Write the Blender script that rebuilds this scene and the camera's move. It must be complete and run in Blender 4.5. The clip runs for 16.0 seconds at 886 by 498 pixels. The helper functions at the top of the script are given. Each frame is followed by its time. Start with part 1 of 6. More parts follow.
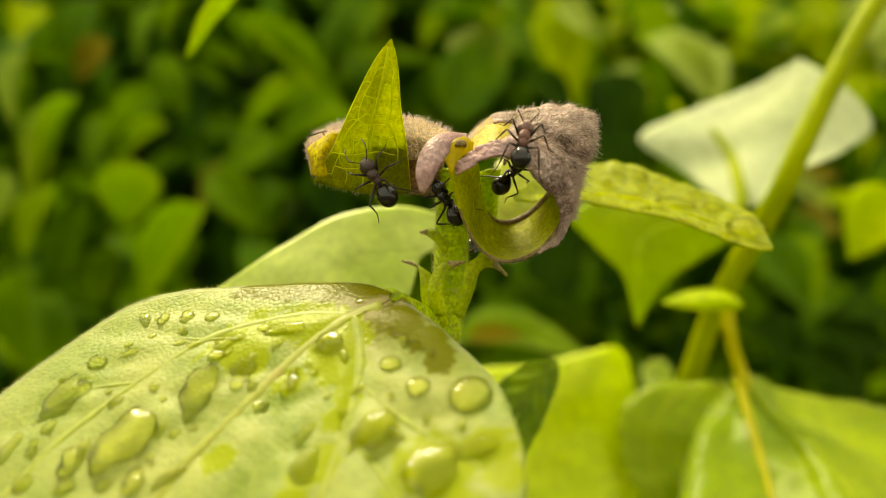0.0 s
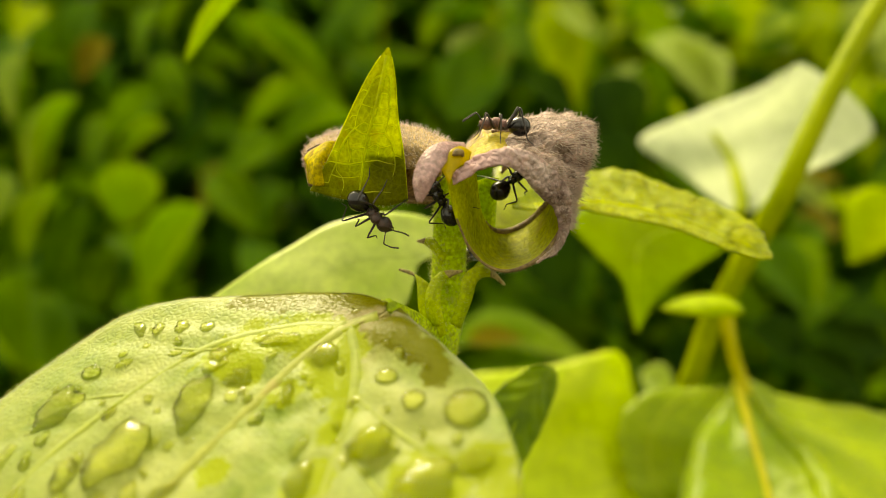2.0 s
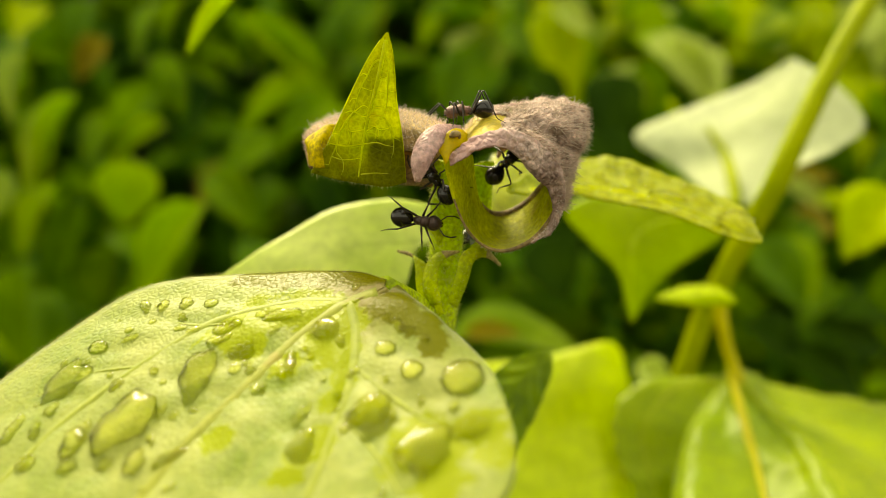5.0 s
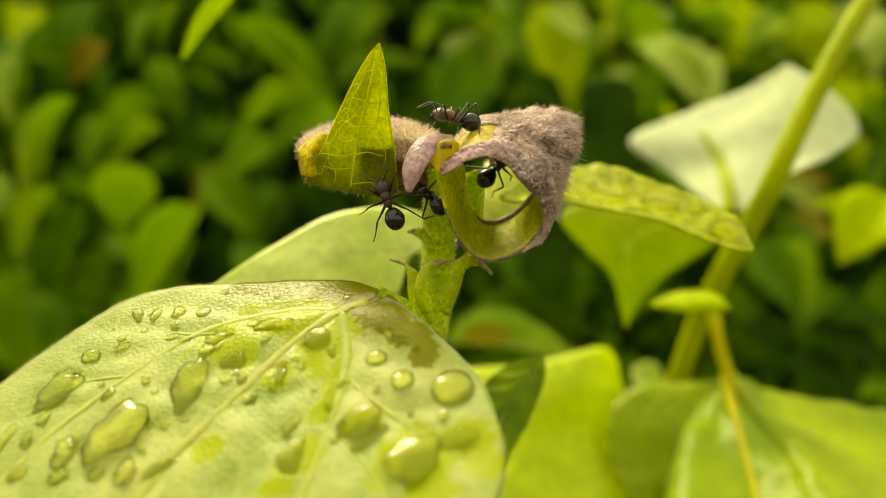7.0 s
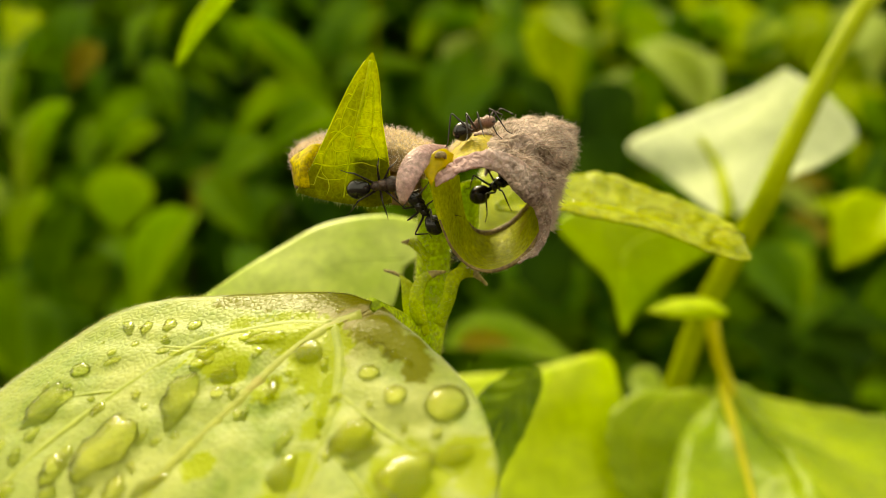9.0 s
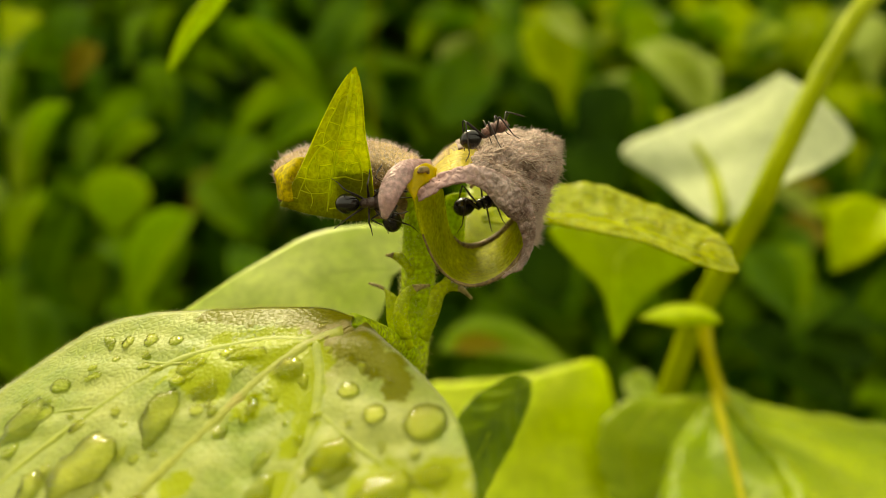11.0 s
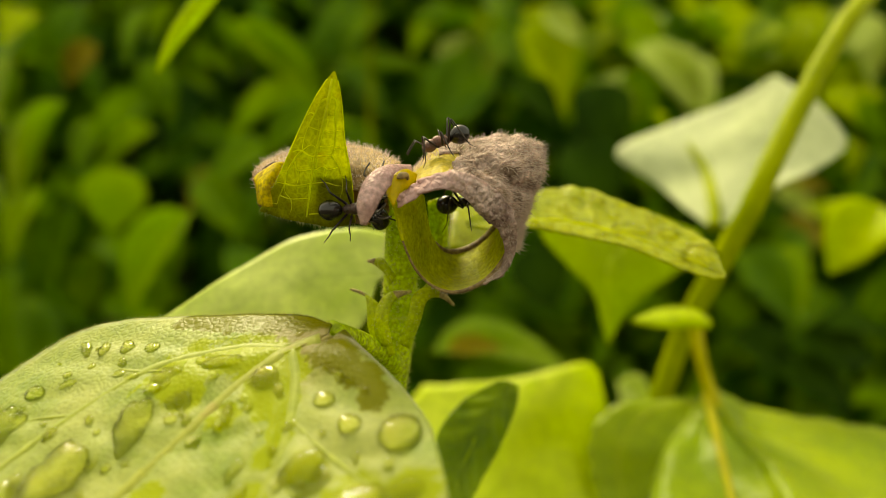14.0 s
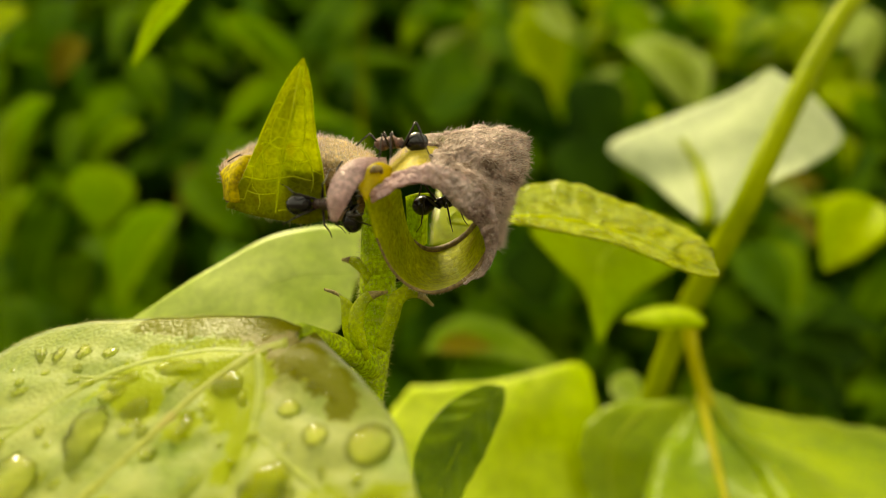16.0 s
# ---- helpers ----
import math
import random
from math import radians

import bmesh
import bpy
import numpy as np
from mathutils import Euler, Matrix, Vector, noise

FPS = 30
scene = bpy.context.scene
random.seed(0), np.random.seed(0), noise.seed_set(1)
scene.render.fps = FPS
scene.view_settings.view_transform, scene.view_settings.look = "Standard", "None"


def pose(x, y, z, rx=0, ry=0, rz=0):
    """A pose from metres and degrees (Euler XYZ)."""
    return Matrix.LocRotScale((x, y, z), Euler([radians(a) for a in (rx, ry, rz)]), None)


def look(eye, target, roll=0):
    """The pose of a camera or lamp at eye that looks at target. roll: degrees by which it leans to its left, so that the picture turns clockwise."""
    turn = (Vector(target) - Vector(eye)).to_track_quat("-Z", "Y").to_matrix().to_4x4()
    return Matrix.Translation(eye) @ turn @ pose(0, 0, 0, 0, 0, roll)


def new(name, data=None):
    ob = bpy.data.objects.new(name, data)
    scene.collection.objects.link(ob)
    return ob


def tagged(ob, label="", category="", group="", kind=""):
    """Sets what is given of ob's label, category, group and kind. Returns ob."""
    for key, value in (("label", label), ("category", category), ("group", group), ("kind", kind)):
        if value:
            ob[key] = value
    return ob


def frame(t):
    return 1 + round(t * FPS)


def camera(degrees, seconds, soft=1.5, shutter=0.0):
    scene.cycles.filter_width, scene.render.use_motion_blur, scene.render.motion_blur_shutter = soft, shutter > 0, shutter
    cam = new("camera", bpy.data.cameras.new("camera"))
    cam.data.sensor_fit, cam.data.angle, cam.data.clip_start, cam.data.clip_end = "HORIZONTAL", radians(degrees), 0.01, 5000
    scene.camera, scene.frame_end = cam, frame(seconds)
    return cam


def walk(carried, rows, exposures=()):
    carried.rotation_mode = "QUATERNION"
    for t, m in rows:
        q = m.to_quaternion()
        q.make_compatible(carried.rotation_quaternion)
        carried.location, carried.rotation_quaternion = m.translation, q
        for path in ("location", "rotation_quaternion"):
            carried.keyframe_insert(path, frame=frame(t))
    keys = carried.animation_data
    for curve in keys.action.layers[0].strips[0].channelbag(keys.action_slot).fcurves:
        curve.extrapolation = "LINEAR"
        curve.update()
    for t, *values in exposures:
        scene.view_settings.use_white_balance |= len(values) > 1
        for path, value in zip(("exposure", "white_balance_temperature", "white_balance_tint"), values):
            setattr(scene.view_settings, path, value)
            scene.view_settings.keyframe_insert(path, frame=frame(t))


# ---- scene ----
# Millimetre plan: x across, y away from the lens, z up; z = 0 lies 600 mm over the ground.
PATH = [
    (0, 0, 0, 0, 90, -0, 0),
    (0.5, -0.00017, 0.00113, 0.00037, 89.968, -0.169, 0.083),
    (1, 0.0007, 0.00188, 0.00077, 89.973, -0.242, 0.05),
    (1.5, 0.0001, 0.00163, 0.00029, 90.015, -0.191, 0.063),
    (2, 0.00033, 0.00059, 0.00095, 89.997, -0.153, 0.043),
    (2.5, -0.0003, -0.002, 0.0008, 90.01, -0.177, -0.049),
    (3, -0.00088, -0.0041, -0.00046, 90.033, -0.16, 0.014),
    (3.5, -0.00042, -0.00363, -0.00157, 90.098, -0.209, 0.013),
    (4, 0.00018, -0.00156, -0.00189, 90.092, -0.219, -0.003),
    (6.5, 0.00054, -0.00207, 5e-05, 90.19, -0.127, -0.352),
    (7, 0.00096, -0.00215, -0.00051, 90.25, -0.228, -0.285),
    (7.5, 0.00051, -0.00257, -0.00049, 90.281, -0.164, -0.244),
    (8, -9e-05, -0.00139, -0.00096, 90.336, -0.176, -0.282),
    (8.5, 0.00054, -0.0014, -5e-05, 90.385, -0.074, -0.292),
    (9, 0.00137, -0.00121, 0.00043, 90.385, -0.168, -0.385),
    (11.5, 0.00307, -0.00068, 0.00213, 90.293, -0.31, -0.352),
    (12, 0.00306, -2e-05, 0.00116, 90.305, -0.291, -0.278),
    (12.5, 0.00337, 0.00076, 0.00065, 90.262, -0.36, -0.294),
    (13, 0.0033, 0.00123, 0.00103, 90.243, -0.361, -0.288),
    (13.5, 0.00366, 0.00143, 0.00196, 90.244, -0.324, -0.324),
    (14, 0.00495, -3e-05, 0.00279, 90.202, -0.435, -0.355),
    (14.5, 0.00603, -0.0009, 0.00201, 90.282, -0.419, -0.394),
    (15, 0.00577, 0.00057, 0.00224, 90.2, -0.279, -0.447),
    (15.5, 0.00578, 0.00256, 0.00214, 90.104, -0.251, -0.635),
    (16, 0.00663, 0.00458, 0.00282, 90.053, -0.293, -0.691),
]
HEIGHT = 0.6
cam = camera(55, 16.0, soft=0.58)
cam.data.dof.use_dof = True
cam.data.dof.focus_distance = 0.084
cam.data.dof.aperture_fstop = 15.5
walk(cam, [(t, pose(x, y, z + HEIGHT, rx, ry, rz)) for t, x, y, z, rx, ry, rz in PATH],
     [(t, stops, 10000, -5) for t, stops in (
         (0, 1.08), (0.5, 1.03), (1, 1.02), (1.5, 1.1), (2, 1.14), (2.5, 1.13), (3, 1.16), (3.5, 1.22), (4, 1.24), (6.5, 1.1), (7, 1.12), (8, 1.26), (9, 1.16), (11.3, 0.9), (12, 0.89), (12.5, 0.96), (13, 0.97), (13.5, 0.94), (14, 0.88), (14.5, 0.88), (15, 0.91), (16, 0.9))])

# ---- light: a bright overcast sky ----
world = bpy.data.worlds.new("world")
scene.world = world
world.use_nodes = True
sky = world.node_tree.nodes.new("ShaderNodeTexSky")
sky.sky_type = "NISHITA"
sky.sun_disc = False
SUN_UP, SUN_TURN = radians(57), radians(-30)
sky.sun_elevation, sky.sun_rotation = SUN_UP, SUN_TURN
sky.air_density, sky.dust_density, sky.ozone_density = 1.0, 9.0, 0.2
back = world.node_tree.nodes["Background"]
cloud = world.node_tree.nodes.new("ShaderNodeMix")
cloud.data_type = "RGBA"
cloud.inputs[0].default_value = 0.7
cloud.inputs[7].default_value = (6.0, 6.1, 6.2, 1)
world.node_tree.links.new(sky.outputs[0], cloud.inputs[6])
world.node_tree.links.new(cloud.outputs[2], back.inputs[0])
back.inputs[1].default_value = 0.135
sun_data = bpy.data.lights.new("sun", "SUN")
sun_data.energy, sun_data.angle, sun_data.color = 2.2, radians(18), (1.0, 0.95, 0.85)
sun_data.cycles.is_caustics_light = True
sun = new("sun", sun_data)
sun_way = Vector((math.cos(SUN_UP) * math.sin(SUN_TURN), math.cos(SUN_UP) * math.cos(SUN_TURN), math.sin(SUN_UP)))
sun.matrix_world = look(sun_way * 5, (0, 0, 0))


# ---- materials ----
def blank(name):
    m = bpy.data.materials.new(name)
    m.use_nodes = True
    t = m.node_tree
    return m, t, t.nodes["Principled BSDF"], t.nodes["Material Output"]


def wire(t, a, b):
    t.links.new(a, b)


def texture(t, scale, detail=4.0, rough=0.55):
    co = t.nodes.new("ShaderNodeTexCoord")
    n = t.nodes.new("ShaderNodeTexNoise")
    n.inputs["Scale"].default_value, n.inputs["Detail"].default_value, n.inputs["Roughness"].default_value = scale, detail, rough
    wire(t, co.outputs["Object"], n.inputs["Vector"])
    return n.outputs["Fac"]


def ramp(t, fac, a, b, lo=0.35, hi=0.65):
    r = t.nodes.new("ShaderNodeValToRGB")
    r.color_ramp.elements[0].position, r.color_ramp.elements[1].position = lo, hi
    r.color_ramp.elements[0].color, r.color_ramp.elements[1].color = (*a, 1), (*b, 1)
    wire(t, fac, r.inputs[0])
    return r.outputs[0]


def blend(t, fac, a, b, how="MIX"):
    m = t.nodes.new("ShaderNodeMix")
    m.data_type, m.blend_type = "RGBA", how
    if isinstance(fac, float):
        m.inputs[0].default_value = fac
    else:
        wire(t, fac, m.inputs[0])
    wire(t, a, m.inputs[6])
    wire(t, b, m.inputs[7])
    return m.outputs[2]


def bumped(t, bsdf, height, strength, distance):
    b = t.nodes.new("ShaderNodeBump")
    b.inputs["Strength"].default_value, b.inputs["Distance"].default_value = strength, distance
    wire(t, height, b.inputs["Height"])
    wire(t, b.outputs[0], bsdf.inputs["Normal"])
    return b


def leaf_material(name, light, dark, stain=None, gloss=0.4, through_light=0.4, coarse=120.0, fine=900.0, vary=False, tint=(0.95, 1.0, 0.45), cells=0.0, relief=0.2, shine=0.3, blush=None, lace=None, bloom=0.0, grain=0.0, soaked=()):
    """A blade: two scales of mottling, fine relief, and light let through."""
    m, t, b, out = blank(name)
    big = ramp(t, texture(t, coarse, 3.0), dark, light)
    small = ramp(t, texture(t, fine, 5.0, 0.7), (0.78, 0.8, 0.7), (1.12, 1.1, 1.1), 0.3, 0.7)
    colour = blend(t, 1.0, big, small, "MULTIPLY")
    if grain:
        flecks = ramp(t, texture(t, 2300, 3.0, 0.6), (1 - grain,) * 3, (1 + grain,) * 3, 0.38, 0.62)
        colour = blend(t, 1.0, colour, flecks, "MULTIPLY")
    if stain:
        spots = ramp(t, texture(t, coarse * 1.7, 6.0, 0.65), (0, 0, 0), (1, 1, 1), 0.58, 0.72)
        rgb = t.nodes.new("ShaderNodeRGB")
        rgb.outputs[0].default_value = (*stain, 1)
        colour = blend(t, spots, colour, rgb.outputs[0])
    if vary:
        info = t.nodes.new("ShaderNodeObjectInfo")
        island = t.nodes.new("ShaderNodeNewGeometry")
        add = t.nodes.new("ShaderNodeMath")
        add.operation = "ADD"
        wire(t, info.outputs["Random"], add.inputs[0])
        wire(t, island.outputs["Random Per Island"], add.inputs[1])
        fract = t.nodes.new("ShaderNodeMath")
        fract.operation = "FRACT"
        wire(t, add.outputs[0], fract.inputs[0])
        tone = ramp(t, fract.outputs[0], (0.6, 0.75, 0.6), (1.3, 1.15, 1.0), 0.0, 1.0)
        colour = blend(t, 1.0, colour, tone, "MULTIPLY")
    if lace:
        scale, pale, much = lace
        co = t.nodes.new("ShaderNodeTexCoord")
        wobble = t.nodes.new("ShaderNodeVectorMath")
        wobble.operation = "MULTIPLY_ADD"
        wn = t.nodes.new("ShaderNodeTexNoise")
        wn.inputs["Scale"].default_value = scale * 0.8
        wire(t, co.outputs["Object"], wn.inputs["Vector"])
        wire(t, wn.outputs["Color"], wobble.inputs[0])
        wobble.inputs[1].default_value = (0.5 / scale,) * 3
        wire(t, co.outputs["Object"], wobble.inputs[2])
        v = t.nodes.new("ShaderNodeTexVoronoi")
        v.feature = "DISTANCE_TO_EDGE"
        v.inputs["Scale"].default_value = scale
        wire(t, wobble.outputs[0], v.inputs["Vector"])
        thread = ramp(t, v.outputs["Distance"], (much,) * 3, (0, 0, 0), 0.02, 0.13)
        rgb = t.nodes.new("ShaderNodeRGB")
        rgb.outputs[0].default_value = (*pale, 1)
        colour = blend(t, thread, colour, rgb.outputs[0])
    if blush:
        centre, reach, tone = blush
        co = t.nodes.new("ShaderNodeTexCoord")
        far = t.nodes.new("ShaderNodeVectorMath")
        far.operation = "DISTANCE"
        far.inputs[1].default_value = centre
        wire(t, co.outputs["Object"], far.inputs[0])
        ragged = t.nodes.new("ShaderNodeMath")
        ragged.operation = "MULTIPLY_ADD"
        wire(t, texture(t, 350, 5.0, 0.65), ragged.inputs[0])
        ragged.inputs[1].default_value = reach
        wire(t, far.outputs["Value"], ragged.inputs[2])
        near = ramp(t, ragged.outputs[0], (1, 1, 1), (0, 0, 0), reach * 0.75, reach * 1.5)
        rgb = t.nodes.new("ShaderNodeRGB")
        rgb.outputs[0].default_value = (*tone, 1)
        colour = blend(t, near, colour, rgb.outputs[0])
    b.inputs["Roughness"].default_value = gloss
    dry = None
    for spots, tone in soaked:
        co = t.nodes.new("ShaderNodeTexCoord")
        edge = t.nodes.new("ShaderNodeMath")
        edge.operation = "MULTIPLY_ADD"
        wire(t, texture(t, 380, 6.0, 0.75), edge.inputs[0])
        edge.inputs[1].default_value, edge.inputs[2].default_value = 2.8, -1.4
        low = None
        for x, y, z, reach in spots:
            far = t.nodes.new("ShaderNodeVectorMath")
            far.operation = "DISTANCE"
            far.inputs[1].default_value = [(p - q) * 0.001 for p, q in zip((x, y, z), PLANT_FOOT)]
            wire(t, co.outputs["Object"], far.inputs[0])
            share = t.nodes.new("ShaderNodeMath")
            share.operation = "DIVIDE"
            wire(t, far.outputs["Value"], share.inputs[0])
            share.inputs[1].default_value = reach * 0.001
            if low is None:
                low = share.outputs[0]
            else:
                least = t.nodes.new("ShaderNodeMath")
                least.operation = "MINIMUM"
                wire(t, low, least.inputs[0])
                wire(t, share.outputs[0], least.inputs[1])
                low = least.outputs[0]
        total = t.nodes.new("ShaderNodeMath")
        wire(t, low, total.inputs[0])
        wire(t, edge.outputs[0], total.inputs[1])
        wet = ramp(t, total.outputs[0], (0.85,) * 3, (0, 0, 0), 0.84, 1.0)
        rgb = t.nodes.new("ShaderNodeRGB")
        rgb.outputs[0].default_value = (*tone, 1)
        colour = blend(t, wet, colour, rgb.outputs[0])
        here = ramp(t, total.outputs[0], (0, 0, 0), (1, 1, 1), 0.8, 1.05)
        dry = blend(t, 1.0, dry, here, "MULTIPLY") if dry else here
    wire(t, colour, b.inputs["Base Color"])
    if dry:
        rough = t.nodes.new("ShaderNodeMath")
        rough.operation = "MULTIPLY_ADD"
        wire(t, dry, rough.inputs[0])
        rough.inputs[1].default_value, rough.inputs[2].default_value = gloss - 0.32, 0.32
        wire(t, rough.outputs[0], b.inputs["Roughness"])
        fuzz = t.nodes.new("ShaderNodeMath")
        fuzz.operation = "MULTIPLY"
        wire(t, dry, fuzz.inputs[0])
        fuzz.inputs[1].default_value = bloom
        wire(t, fuzz.outputs[0], b.inputs["Sheen Weight"])
        level = t.nodes.new("ShaderNodeMath")
        level.operation = "MULTIPLY_ADD"
        wire(t, dry, level.inputs[0])
        level.inputs[1].default_value, level.inputs[2].default_value = shine - 0.1, 0.1
        wire(t, level.outputs[0], b.inputs["Specular IOR Level"])
    b.inputs["Specular IOR Level"].default_value = shine
    if not dry:
        b.inputs["Sheen Weight"].default_value = bloom
    b.inputs["Sheen Roughness"].default_value = 0.4
    height = texture(t, fine * 0.8, 4.0)
    if cells:
        v = t.nodes.new("ShaderNodeTexVoronoi")
        v.feature = "DISTANCE_TO_EDGE"
        v.inputs["Scale"].default_value = cells
        co = t.nodes.new("ShaderNodeTexCoord")
        wire(t, co.outputs["Object"], v.inputs["Vector"])
        height = ramp(t, v.outputs["Distance"], (0, 0, 0), (1, 1, 1), 0.0, 0.4)
    bumped(t, b, height, relief, 0.0002)
    tr = t.nodes.new("ShaderNodeBsdfTranslucent")
    warm = t.nodes.new("ShaderNodeRGB")
    warm.outputs[0].default_value = (*[c * 1.5 for c in tint], 1)
    wire(t, blend(t, 1.0, colour, warm.outputs[0], "MULTIPLY"), tr.inputs["Color"])
    mix = t.nodes.new("ShaderNodeMixShader")
    mix.inputs[0].default_value = through_light
    wire(t, b.outputs[0], mix.inputs[1])
    wire(t, tr.outputs[0], mix.inputs[2])
    wire(t, mix.outputs[0], out.inputs["Surface"])
    return m


def solid_material(name, light, dark, rough=0.5, scale=800.0, relief=0.3, depth=0.0001, coat=0.0):
    m, t, b, out = blank(name)
    big = ramp(t, texture(t, scale * 0.3, 3.0), dark, light)
    small = ramp(t, texture(t, scale * 3, 4.0), (0.75, 0.75, 0.75), (1.15, 1.15, 1.15))
    wire(t, blend(t, 1.0, big, small, "MULTIPLY"), b.inputs["Base Color"])
    b.inputs["Roughness"].default_value = rough
    b.inputs["Coat Weight"].default_value = coat
    bumped(t, b, texture(t, scale * 2, 4.0), relief, depth)
    return m


PLANT_FOOT = (6, 104, -600)
LEAF_FOOT = (-5.77, 77.64, -4.69)
# Soaked stretches of the large leaf: place and reach.
SOAKED = [
    (-12.3, 76.3, -6.7, 2.83), (-14.5, 76.3, -7.2, 2.83), (-16.5, 76.5, -7.5, 2.7), (-18.6, 75.7, -8.6, 2.96), (-16.7, 73.8, -9.7, 2.36), (-10.2, 76.0, -6.4, 2.68),
    (-8.7, 74.1, -7.6, 3.04), (-9.5, 72.7, -9.1, 2.86), (-8.3, 71.2, -10.0, 2.19), (-12.5, 70.9, -11.3, 1.8), (-7.8, 68.8, -12.0, 1.46), (-8.4, 67.0, -13.6, 1.45),
    (-9.0, 64.0, -16.2, 1.75), (-10.5, 63.3, -17.2, 1.68), (-11.1, 62.2, -18.3, 1.55), (-1.7, 62.3, -16.0, 3.22), (1.0, 62.0, -15.6, 2.4), (3.5, 62.1, -14.9, 2.14),
    (0.4, 59.6, -17.8, 2.71), (4.3, 60.5, -16.2, 1.86), (-5.1, 65.4, -14.2, 1.84), (-17.2, 66.1, -16.4, 1.49),
]
BROWNED = [
    (-5.5, 79.1, -4.5, 2.56), (-7.9, 79.6, -4.3, 2.42), (-10.1, 80.4, -4.2, 2.27), (-12.3, 80.8, -4.2, 2.12), (-14.7, 81.1, -4.3, 2.13), (-17.1, 81.6, -4.4, 1.83),
    (-18.8, 81.9, -4.6, 1.53), (-4.5, 74.5, -6.1, 2.0), (-2.9, 73.1, -6.8, 1.95), (-1.5, 71.7, -7.9, 1.95), (-0.3, 70.2, -9.0, 1.67),
]
WET_LEAF = leaf_material("wet_leaf", (0.37, 0.41, 0.09), (0.205, 0.29, 0.012), None, 0.5, 0.25, 120, 1500, cells=1700, relief=0.2, shine=0.4, lace=(260, (0.36, 0.40, 0.06), 0.35), bloom=0.5,
                         blush=([(p - q) * 0.001 for p, q in zip(LEAF_FOOT, PLANT_FOOT)], 0.0075, (0.22, 0.165, 0.015)), soaked=((SOAKED, (0.31, 0.37, 0.012)), (BROWNED, (0.16, 0.16, 0.005))))
LEAF_VEIN = leaf_material("leaf_vein", (0.37, 0.42, 0.06), (0.31, 0.37, 0.04), None, 0.5, 0.25, 200, 1200, bloom=0.4)
MIDRIB = leaf_material("pale_midrib", (0.37, 0.40, 0.055), (0.31, 0.34, 0.04), (0.35, 0.30, 0.055), 0.5, 0.25, 130, 1200, bloom=0.4)
TIP_LEAF = leaf_material("young_leaf", (0.41, 0.41, 0.007), (0.26, 0.285, 0.005), (0.33, 0.26, 0.008), 0.5, 0.8, 190, 1800, cells=2200, relief=0.2, lace=(1250, (0.52, 0.54, 0.04), 0.3), grain=0.15)
TIP_VEIN = leaf_material("young_leaf_vein", (0.74, 0.75, 0.07), (0.64, 0.66, 0.05), None, 0.5, 0.6, 200, 1200)
SIDE_LEAF = leaf_material("wet_young_leaf", (0.44, 0.48, 0.012), (0.33, 0.385, 0.008), (0.33, 0.30, 0.01), 0.28, 0.4, 420, 1100, cells=1000, relief=0.6, shine=0.5, lace=(330, (0.55, 0.58, 0.05), 0.35), grain=0.15)
HAIRY_TAN = leaf_material("hairy_tan_leaf", (0.46, 0.33, 0.16), (0.23, 0.145, 0.075), (0.34, 0.18, 0.13), 0.7, 0.25, 200, 1800, cells=1500, tint=(1.0, 0.8, 0.4), grain=0.4)
HAIRY_MAUVE = leaf_material("hairy_mauve_leaf", (0.60, 0.45, 0.42), (0.19, 0.13, 0.10), (0.17, 0.15, 0.045), 0.75, 0.2, 300, 1500, cells=1250, relief=1.0, tint=(1.0, 0.7, 0.5), grain=0.3)
MARGIN = leaf_material("mauve_margin_leaf", (0.68, 0.53, 0.51), (0.31, 0.21, 0.20), (0.27, 0.22, 0.11), 0.75, 0.2, 300, 1500, cells=1250, relief=1.0, tint=(1.0, 0.7, 0.5), grain=0.3, blush=((-0.00328, -0.0248, 0.60821), 0.0038, (0.62, 0.39, 0.40)))
MAUVE = leaf_material("mauve_leaf", (0.60, 0.40, 0.41), (0.36, 0.21, 0.22), (0.46, 0.29, 0.27), 0.45, 0.15, 350, 1800, cells=1800, relief=0.4, tint=(1.0, 0.7, 0.5), grain=0.25)
CUP = leaf_material("cupped_green_leaf", (0.53, 0.53, 0.035), (0.33, 0.35, 0.018), (0.40, 0.34, 0.05), 0.55, 0.5, 180, 1300, cells=900, relief=0.4, shine=0.15, lace=(420, (0.44, 0.46, 0.04), 0.3), grain=0.18)
CUP_EDGE = leaf_material("brown_leaf_edge", (0.34, 0.25, 0.11), (0.19, 0.125, 0.055), None, 0.6, 0.1, 300, 1500, grain=0.4)
DRY = leaf_material("dry_brown_leaf", (0.13, 0.085, 0.03), (0.06, 0.035, 0.015), None, 0.7, 0.05, 300, 1500, grain=0.3)
YELLOW = leaf_material("yellow_leaf_tissue", (0.66, 0.51, 0.012), (0.50, 0.38, 0.008), (0.28, 0.17, 0.03), 0.45, 0.4, 250, 1400)
CREAM = leaf_material("pale_yellow_leaf_tissue", (0.68, 0.57, 0.10), (0.54, 0.42, 0.06), (0.42, 0.28, 0.16), 0.5, 0.4, 300, 1500, cells=1500, relief=0.4, grain=0.15)
OCHRE = leaf_material("ochre_leaf_tissue", (0.66, 0.54, 0.02), (0.44, 0.34, 0.02), (0.20, 0.10, 0.035), 0.6, 0.3, 300, 1600, relief=0.5, shine=0.15, grain=0.3)
BRACT = leaf_material("green_bract", (0.56, 0.61, 0.03), (0.38, 0.46, 0.015), None, 0.5, 0.4, 300, 1500, cells=1200, relief=0.4, grain=0.15)
BRACT_TIP = leaf_material("tan_bract_tip", (0.52, 0.43, 0.20), (0.33, 0.25, 0.09), None, 0.6, 0.2, 500, 1800, grain=0.35)
